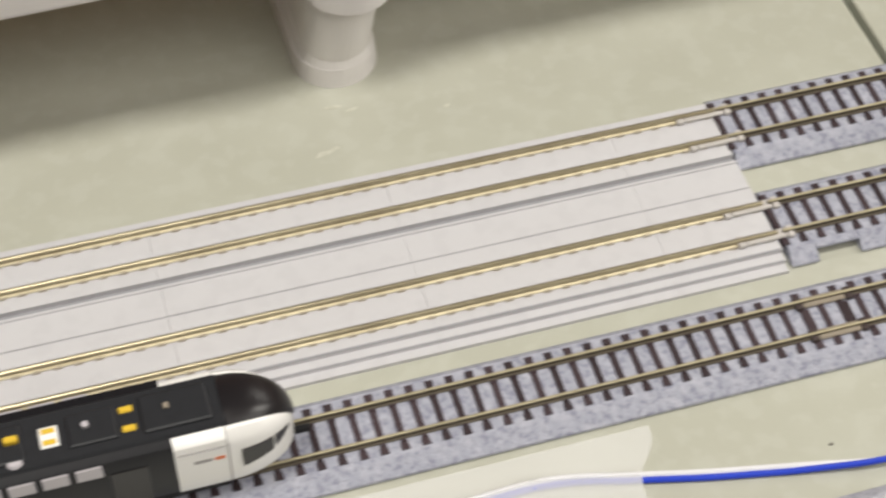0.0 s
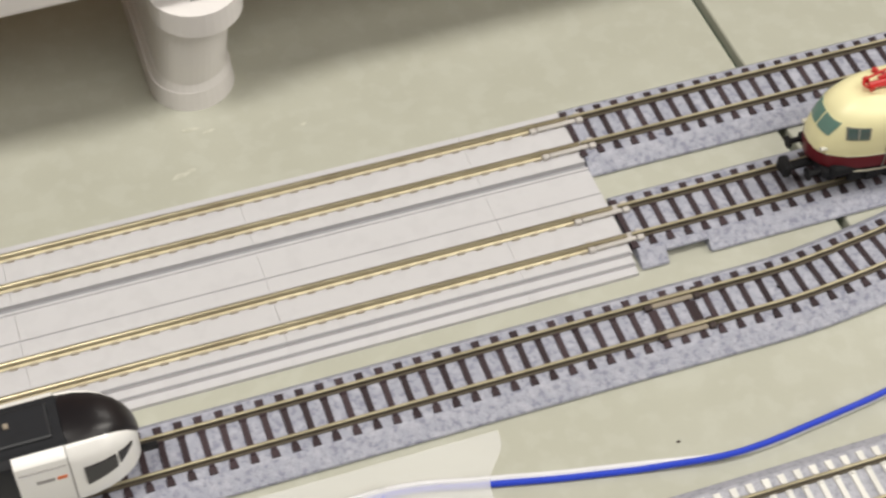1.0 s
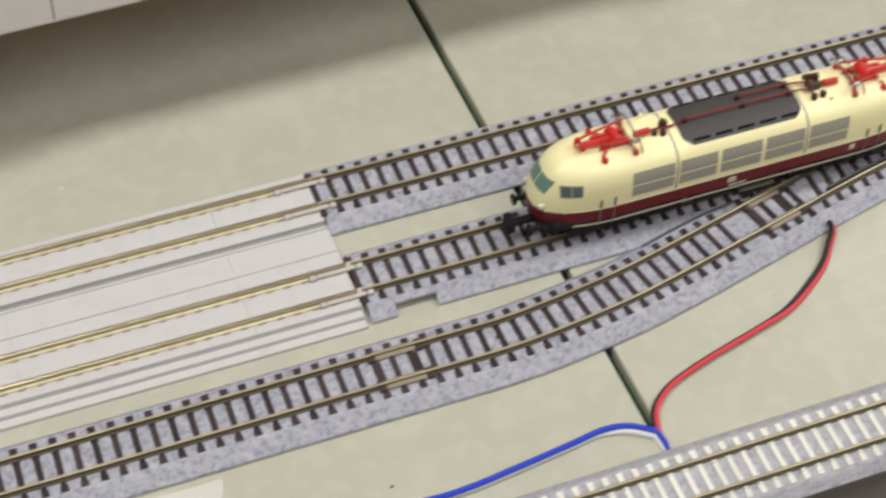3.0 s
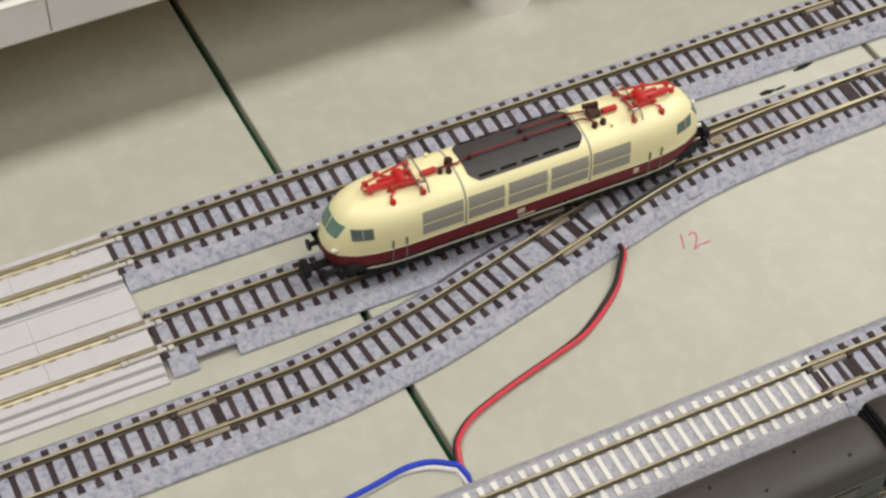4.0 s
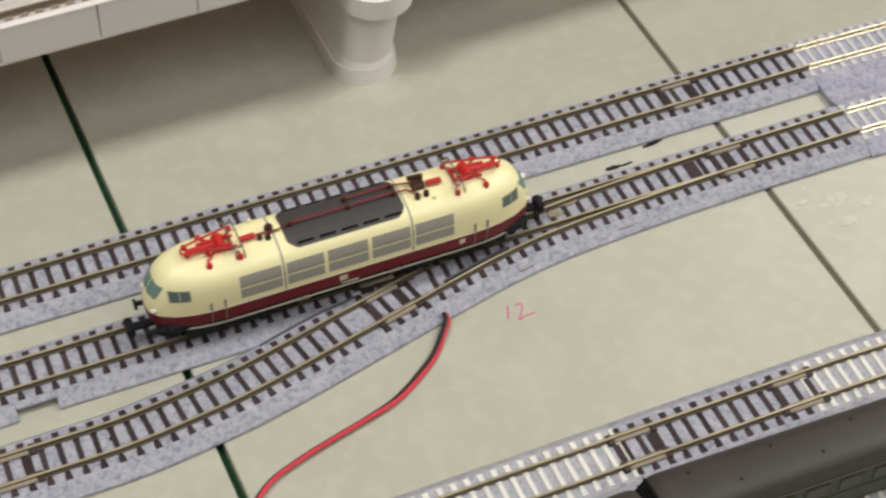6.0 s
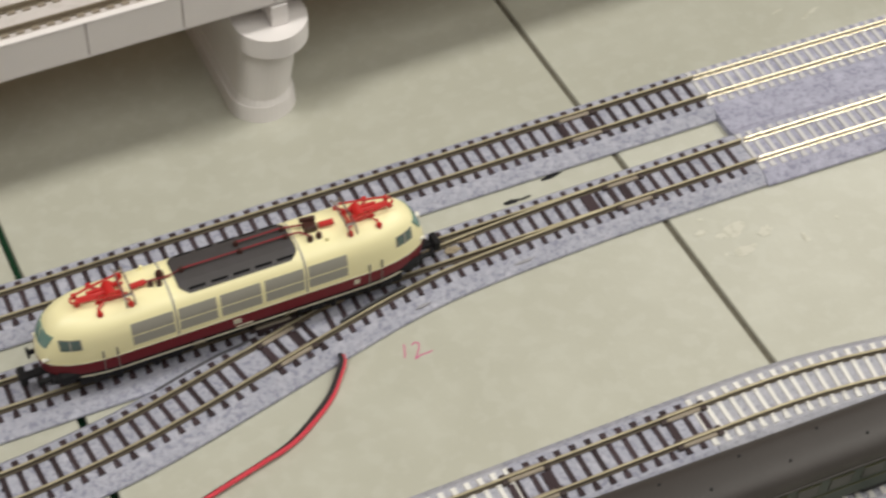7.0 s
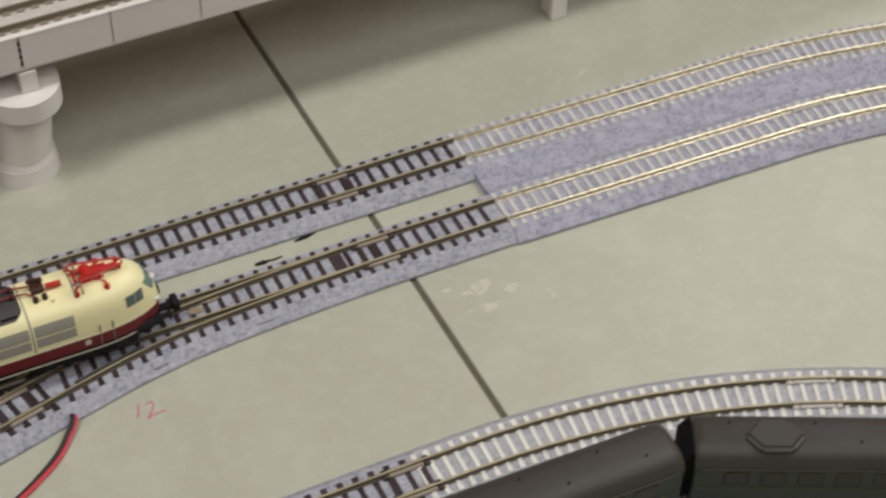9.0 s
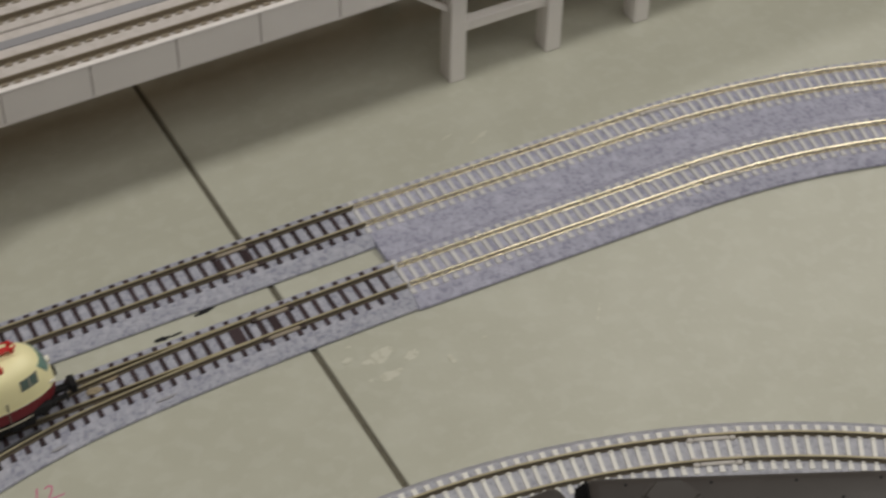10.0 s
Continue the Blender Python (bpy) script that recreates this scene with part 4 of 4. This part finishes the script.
        part("shell_joint", panel(rows, 0.00008), M["grille"], lo, "grey joint between the hood sections")
    roof = part("roof_panel", roof_panel(-0.0176, 0.0180, -0.0073, 0.0073, 0.0004, 0.0007, 10, 20, 0.0026), M["roof"], lo, "dark grey centre roof panel")
    for k in range(5):
        x = -0.0150 + k * 0.0066
        part("vent", roof_panel(x, x + 0.0050, -0.0066, -0.0060, 0.0005, 0.0006, 3, 2), M["slot"], roof, "black slot vent")
        part("vent", roof_panel(x, x + 0.0050, 0.0060, 0.0066, 0.0005, 0.0006, 3, 2), M["slot"], roof, "black slot vent")
    top = 0.0286
    for pts in (((-0.0190, -0.0008, top - 0.0006), (-0.0150, -0.0002, top), (0.0160, -0.0002, top), (0.0205, -0.0006, top)), ((0.0020, 0.0030, top), (0.0160, 0.0030, top), (0.0220, 0.0018, top)),
                ((-0.0265, -0.0008, top), (-0.0190, -0.0008, top - 0.0006)), ((0.0220, 0.0018, top), (0.0255, 0.0000, top)), ((0.0205, -0.0006, top), (0.0232, -0.0034, top))):
        part("roof_conductor", tube_bm(pts, 0.00032), M["dark_red"], lo, "dark red roof conductor")
    for x, y in ((-0.0150, -0.0002), (0.0025, -0.0002), (0.0165, -0.0002), (0.0025, 0.0030), (0.0165, 0.0030)):
        part("insulator", insulator(x, y, 0.0276, 0.0014, 0.0008), M["brown"], lo)
    for x, y, r, h in ((-0.0212, 0.0003, 0.0013, 0.0030), (-0.0222, -0.0022, 0.0009, 0.0018), (-0.0245, -0.0016, 0.0008, 0.0018), (0.0228, -0.0034, 0.0009, 0.0020), (0.0256, -0.0032, 0.0009, 0.0020)):
        part("insulator", insulator(x, y, 0.0268, h, r), M["brown"], lo)
    bm = boxed(0.0222, 0.0262, -0.0012, 0.0020, 0.0272, 0.0296, 0.0004)
    cyl(bm, (0.0222, 0.0032, 0.0290), (0.0262, 0.0014, 0.0304), 0.0008)
    part("main_switch", bm, M["brown"], lo, "brown main switch on the roof")
    part("surge_arrester", cylinder((-0.0302, -0.0010, 0.0286), (-0.0258, -0.0008, 0.0286), 0.0009, None, 12), M["red"], lo, "red roof cylinder")
    part("surge_arrester", cylinder((0.0268, -0.0002, 0.0286), (0.0312, -0.0004, 0.0286), 0.0009, None, 12), M["red"], lo, "red roof cylinder")
    part("roof_stud", cylinder((-0.0250, 0.0062, 0.0260), (-0.0250, 0.0062, 0.0276), 0.0005, None, 8), M["cream"], lo)
    part("roof_stud", cylinder((0.0275, -0.0050, 0.0262), (0.0275, -0.0050, 0.0278), 0.0005, None, 8), M["cream"], lo)
    pantograph(lo, -0.0360, -1)
    pantograph(lo, 0.0390, 1)
    return lo


locomotive((0.0548, Y2, RAIL_TOP))


# ---- the railcar ----
def loft(sections):
    """A solid through closed sections, each a list of points."""
    bm = bmesh.new()
    rings = [[bm.verts.new(p) for p in ring] for ring in sections]
    n = len(rings[0])
    for a, b in zip(rings, rings[1:]):
        for k in range(n):
            bm.faces.new((a[k], a[(k + 1) % n], b[(k + 1) % n], b[k]))
    bm.faces.new(rings[0][::-1])
    bm.faces.new(rings[-1])
    return bm


def car_ring(x, w, z0, z1, shoulder, rnd=0.003):
    pts = [(-w * 0.94, z0), (-w, z0 + 0.003), (-w, shoulder - 0.002), (-w * 0.96, shoulder), (-w * 0.80, z1 - 0.0006), (-w * 0.5, z1), (w * 0.5, z1), (w * 0.80, z1 - 0.0006), (w * 0.96, shoulder), (w, shoulder - 0.002), (w, z0 + 0.003), (w * 0.94, z0)]
    return [Vector((x, y, z)) for y, z in pts]


def railcar():
    rc = thing("railcar", "white and anthracite railcar with yellow roof details", "train", at=(0, Y3, RAIL_TOP))
    nose = -0.1850
    part("body", loft([car_ring(x, 0.0092, 0.0042, 0.0238, 0.0230) for x in (-0.335, -0.30, -0.25, -0.2124)]), M["car_dark"], rc, "anthracite car body", True)
    part("cab", loft([car_ring(x, 0.0093, 0.0040, 0.0236, 0.0216) for x in (-0.21238, -0.2075, -0.2010)]), M["car_white"], rc, "white cab section", True)
    secs = []
    for t in (0, 0.15, 0.3, 0.42, 0.54, 0.66, 0.76, 0.85, 0.92, 0.97):
        a = t * math.pi / 2
        secs.append(car_ring(-0.2008 + (nose + 0.2008) * math.sin(a), 0.0093 * math.cos(a) ** 0.98, 0.0040 + 0.002 * t * t, 0.0234 - 0.0120 * t ** 2.2, 0.0212 - 0.0108 * t ** 2.0))
    part("nose", loft(secs), M["car_white"], rc, "white rounded nose", True)
    # dark windscreen hood over the nose
    hood = []
    for t in (0.0, 0.15, 0.3, 0.42, 0.54, 0.66, 0.76, 0.85, 0.92, 0.96):
        a = t * math.pi / 2
        x = -0.2004 + (nose + 0.0004 + 0.2004) * math.sin(a)
        w = 0.0066 * math.cos(a) ** 0.98
        z1, zs = 0.0240 - 0.0116 * t ** 2.2, 0.0226 - 0.0108 * t ** 2.0
        hood.append([Vector((x, y, z)) for y, z in ((-w, zs - 0.001), (-w * 0.99, zs + 0.0006), (-w * 0.84, z1 - 0.0004), (-w * 0.5, z1 + 0.0002), (w * 0.5, z1 + 0.0002), (w * 0.84, z1 - 0.0004), (w * 0.99, zs + 0.0006), (w, zs - 0.001))])
    part("windscreen", loft(hood), M["glossy_black"], rc, "glossy black wrap-over windscreen", True)
    for side in (-1, 1):
        y = side * 0.0094
        for kind, xa, xb, low, high in (("cab_window", -0.1980, -0.1908, (0.0100, 0.0112), (0.0164, 0.0157)), ("front_quarter_window", -0.1902, -0.1868, (0.0116, 0.0142), (0.0156, 0.0148))):
            bm = bmesh.new()
            cols = []
            for k in range(9):
                f = k / 8
                px = xa + (xb - xa) * f
                w = 0.0093 * math.cos(math.asin(min(0.985, (px + 0.2008) / (nose + 0.2008)))) ** 0.98
                cols.append([bm.verts.new((px, side * (w + d), (low[0] + (low[1] - low[0]) * f if h == 0 else high[0] + (high[1] - high[0]) * f))) for h, d in ((0, -0.0012), (0, 0.0004), (1, 0.0004), (1, -0.0012))])
            for p, q in zip(cols, cols[1:]):
                for k in range(4):
                    bm.faces.new((p[k], p[(k + 1) % 4], q[(k + 1) % 4], q[k]))
            bm.faces.new(cols[0])
            bm.faces.new(cols[-1][::-1])
            part(kind, bm, M["glossy_black"], rc, "black cab side window")
        part("seam", boxed(-0.20095, -0.20065, *sorted((side * 0.0092, side * 0.0094)), 0.0050, 0.0205), M["letter"], rc)
        part("upper_seam", boxed(-0.2118, -0.2015, *sorted((side * 0.0090, side * 0.00945)), 0.0196, 0.0198), M["letter"], rc)
        for k, (dx, lw) in enumerate(((-0.2085, 0.0040), (-0.2040, 0.0022))):
            part("lettering_bar", boxed(dx, dx + lw, *sorted((side * 0.0091, side * 0.00945)), 0.0150, 0.0160), M["letter" if k == 0 else "orange"], rc, "unreadable lettering bar")
        for xa in (-0.2330, -0.2400, -0.2470, -0.2540, -0.2610):
            part("window", boxed(xa, xa + 0.0056, *sorted((side * 0.0090, side * 0.00945)), 0.0188, 0.0231, 0.0002), M["window_pale"], rc, "pale side window")
        part("door", boxed(-0.2262, -0.2180, *sorted((side * 0.0090, side * 0.00938)), 0.0052, 0.0190, 0.0002), M["glossy_black"], rc)
        part("orange_door", boxed(-0.2540, -0.2412, *sorted((side * 0.0090, side * 0.00942)), 0.0050, 0.0128, 0.0002), M["orange"], rc, "orange lower door panel")
        part("bogie", boxed(-0.2250, -0.2010, *sorted((side * 0.0050, side * 0.0080)), 0.0006, 0.0046, 0.0006), M["black"], rc)
        for wx in (-0.2060, -0.2190):
            part("wheel", cylinder((wx, side * 0.0040, 0.0036), (wx, side * 0.0053, 0.0036), 0.0036, None, 16), M["black"], rc)
    part("roof", boxed(-0.320, -0.2000, -0.0066, 0.0066, 0.0222, 0.0241, 0.0006), M["car_roof"], rc, "dark grey roof with equipment")
    part("roof_unit", boxed(-0.2175, -0.2026, -0.0048, 0.0048, 0.0232, 0.0248, 0.0007, 2), M["car_roof"], rc)
    part("roof_unit", boxed(-0.2330, -0.2225, -0.0042, 0.0042, 0.0232, 0.0247, 0.0006, 2), M["car_roof"], rc)
    part("roof_unit", boxed(-0.2700, -0.2420, -0.0048, 0.0048, 0.0232, 0.0248, 0.0007, 2), M["car_roof"], rc)
    for x, y in ((-0.2202, 0.0024), (-0.2202, -0.0024), (-0.2445, 0.0005)):
        part("lifting_eye", boxed(x - 0.0015, x + 0.0015, y - 0.0008, y + 0.0008, 0.0234, 0.0246 if x > -0.23 else 0.0262, 0.0003), M["yellow"], rc, "yellow block on the roof")
    w = part("roof_plate", boxed(-0.2388, -0.2348, -0.0026, 0.0026, 0.0234, 0.0243, 0.0002), M["car_white"], rc, "white and yellow roof plate")
    for y in (-0.0014, 0.0014):
        part("plate_stripe", boxed(-0.2382, -0.2354, y - 0.0006, y + 0.0006, 0.0243, 0.0245), M["yellow"], w)
    part("roof_bolt", boxed(-0.2124, -0.2112, -0.0002, 0.0012, 0.0248, 0.0256, 0.0002), M["joiner"], rc)
    part("roof_valve", cylinder((-0.2290, 0.0004, 0.0247), (-0.2290, 0.0004, 0.0255), 0.0008, None, 8), M["window_pale"], rc)
    part("roof_dome", cylinder((-0.2445, -0.0040, 0.0237), (-0.2445, -0.0040, 0.0247), 0.0022, 0.0016, 14), M["window_pale"], rc)
    part("coupler", boxed(-0.1850, -0.1812, -0.0008, 0.0008, 0.0030, 0.0046, 0.0003), M["black"], rc)


railcar()


# ---- the dark coaches ----
def coach(length, at, turn, hatch):
    co = thing("coach", "dark green passenger coach, grey roof" + (" with a raised hatch" if hatch else ""), "coach", "coaches of the dark train", at=at, turn=turn)
    h = length / 2

    def ring(x, sq=1.0, dz=0.0):
        pts = []
        for k in range(13):
            a = math.pi * k / 12
            pts.append((0.0085 * sq * math.copysign(abs(math.cos(a)) ** 0.75, math.cos(a)), 0.0182 + (0.0062 - dz) * math.sin(a) ** 0.85))
        return [Vector((x, y, z)) for y, z in pts]

    part("roof", loft([ring(-h, 0.95, 0.0014), ring(-h + 0.0012, 0.99, 0.0004), ring(-h + 0.003), ring(0), ring(h - 0.003), ring(h - 0.0012, 0.99, 0.0004), ring(h, 0.95, 0.0014)]), M["coach_roof"], co, "matt grey arched roof", True)
    part("body", boxed(-h, h, -0.0084, 0.0084, 0.0040, 0.0181, 0.0006), M["coach_green"], co, "dark green body")
    for side in (-1, 1):
        part("gutter", boxed(-h + 0.002, h - 0.002, *sorted((side * 0.0083, side * 0.0088)), 0.0178, 0.0184), M["hatch"], co, "thin dark gutter line")
        n = 11
        for k in range(n):
            x = -h + 0.012 + k * (length - 0.024) / (n - 1)
            w = part("window", boxed(x - 0.0036, x + 0.0036, *sorted((side * 0.0082, side * 0.0086)), 0.0112, 0.0162, 0.0003), M["glossy_black"], co)
            part("window_frame", boxed(x - 0.0036, x + 0.0036, *sorted((side * 0.0084, side * 0.0087)), 0.0162, 0.0165), M["gold"], w)
        part("waist_line", boxed(-h + 0.001, h - 0.001, *sorted((side * 0.0083, side * 0.0086)), 0.0096, 0.0099), M["gold"], co)
        for bx in (-h + 0.022, h - 0.022):
            part("bogie", boxed(bx - 0.011, bx + 0.011, *sorted((side * 0.0055, side * 0.0078)), 0.0008, 0.0040, 0.0005), M["black"], co)
            for k in (-1, 1):
                part("wheel", cylinder((bx + k * 0.0075, side * 0.0042, 0.0032), (bx + k * 0.0075, side * 0.0054, 0.0032), 0.0032, None, 14), M["black"], co)
    for k in range(10):
        x = -h + 0.010 + k * (length - 0.02) / 9
        part("roof_stud", cylinder((x, 0.0032 * (-1) ** k, 0.0236), (x, 0.0032 * (-1) ** k, 0.0246), 0.0004, None, 6), M["black"], co)
    bm = bmesh.new()
    for k in range(4):
        w = 0.0068 - 0.0003 * (k % 2)
        box(bm, -h - 0.0010 - 0.0009 * k, -h - 0.0002 - 0.0009 * k, -w - 0.0004 * k, w - 0.0003 * k, 0.0036, 0.0226 - 0.0006 * k, 0.0002)
    part("gangway", bm, M["slot"], co, "black bellows gangway")
    if hatch:
        bm = bmesh.new()
        bmesh.ops.create_cone(bm, segments=6, radius1=0.0096, radius2=0.0084, depth=0.0024, cap_ends=True)
        bmesh.ops.rotate(bm, cent=(0, 0, 0), matrix=Matrix.Rotation(radians(30), 3, "Z"), verts=bm.verts[:])
        bmesh.ops.scale(bm, vec=(1, 0.72, 1), verts=bm.verts[:])
        bmesh.ops.bevel(bm, geom=bm.edges[:], offset=0.0010, segments=3, affect="EDGES")
        bmesh.ops.translate(bm, vec=(-h + 0.0222, -0.0016, 0.0245), verts=bm.verts[:])
        part("roof_hatch", bm, M["hatch"], co, "raised six-sided roof hatch", True)
    return co


coach(0.128, (0.0275, Y5, RAIL_TOP), 0, False)
coach(0.127, (0.1588, -0.1532, RAIL_TOP), -1.6, False)
coach(0.128, (0.2862, -0.1838, RAIL_TOP), -25.5, True)


# ---- wires and tape ----
def wire(name, label, knots, colours, gap, radius, roll):
    """A twin wire along the knots; roll gives, from start (0) to end (1), the angle at which the second strand lies beside or over the first."""
    w = thing(name, label, "wire")
    line = smooth_line(knots, 0.002)
    for k, (mat, lab) in enumerate(colours):
        pts = []
        for i, p in enumerate(line):
            d = frame_on(line, i)
            a = roll(p.x)
            shift = (Vector((-d.y, d.x, 0)).normalized() * math.cos(a) + Vector((0, 0, math.sin(a)))) * (gap * (k - 0.5))
            pts.append(p + shift + Vector((0, 0, radius + abs(math.sin(a)) * gap / 2)))
        part("strand", tube_bm(pts, radius, 10), M[mat], w, lab)
    return w


def blue_roll(x):
    """The blue strand lies nearer at first, climbs over the white one and ends behind it."""
    return math.pi - (math.pi - 1.65) * max(0.0, min(1.0, (x + 0.078) / 0.03)) - 0.8 * max(0.0, min(1.0, (x + 0.013) / 0.010))


wire("wire", "twin blue and white wire lying across the board", [(-0.30, -0.098, 0), (-0.22, -0.094, 0), (-0.17, -0.0895, 0), (-0.135, -0.0874, 0), (-0.113, -0.0916, 0), (-0.0972, -0.0952, 0), (-0.0851, -0.0976, 0), (-0.0716, -0.1002, 0), (-0.0579, -0.1027, 0), (-0.0477, -0.1031, 0), (-0.0351, -0.1018, 0), (-0.0189, -0.0998, 0), (-0.0106, -0.0987, 0), (-0.0034, -0.0998, 0), (0.0021, -0.1032, 0),
                                                               (0.0026, -0.1035, 0), (0.0040, -0.1060, -0.002), (0.0048, -0.1090, -0.0040)],
     (("wire_white", "white strand"), ("blue", "blue strand")), 0.0014, 0.0008, blue_roll)
wire("wire", "twin red and black wire from the turnout to the gap", [(0.0785, -0.0560, 0.001), (0.0780, -0.0586, 0.0010), (0.0750, -0.0624, 0.0003), (0.0705, -0.0677, 0), (0.0640, -0.0727, 0), (0.0538, -0.0788, 0), (0.0436, -0.0820, 0), (0.0338, -0.0845, 0), (0.0242, -0.0871, 0), (0.0144, -0.0904, 0), (0.0088, -0.0938, 0), (0.0050, -0.0983, 0),
                                                                   (0.0036, -0.1060, -0.003), (0.0038, -0.1085, -0.0040)],
     (("wire_black", "black strand"), ("wire_red", "red strand")), 0.0011, 0.00072, lambda x: radians(48 - 95 * max(0.0, min(1.0, (x - 0.045) / 0.030))))


def adhesive_tape():
    """Two strips of clear tape that hold the blue wire down."""
    def wire_y(x):
        k = ((-0.30, -0.098), (-0.22, -0.094), (-0.17, -0.0895), (-0.135, -0.0874), (-0.113, -0.0921), (-0.0883, -0.0987))
        for (x0, y0), (x1, y1) in zip(k, k[1:]):
            if x <= x1:
                return y0 + (y1 - y0) * (x - x0) / (x1 - x0)
        return -0.0987

    t = thing("adhesive_tape", "clear adhesive tape holding a wire on the board", "tape")
    for x0, x1, ya, yb in ((-0.200, -0.1045, -0.0790, -0.1030), (-0.300, -0.196, -0.0805, -0.1060)):
        bm = bmesh.new()
        nx, ny = 46, 26
        grid = []
        for i in range(nx + 1):
            row = []
            for j in range(ny + 1):
                v = j / ny
                x = x0 + (x1 - x0) * i / nx
                y = ya + (yb - ya) * v
                if i == nx:
                    x += 0.0012 * math.sin(v * 9.0) - 0.0100 * v
                else:
                    x -= 0.0100 * v * (i / nx) ** 2
                z = 0.0002 + 0.0017 * math.exp(-((y - wire_y(x)) / 0.0021) ** 2) + 0.00012 * noise.noise(Vector((x, y, 0)) * 260)
                row.append(bm.verts.new((x, y, max(z, 0.0001))))
            grid.append(row)
        for a, b in zip(grid, grid[1:]):
            for j in range(ny):
                bm.faces.new((a[j], a[j + 1], b[j + 1], b[j]))
        part("strip", bm, M["tape"], t, "", True)


adhesive_tape()
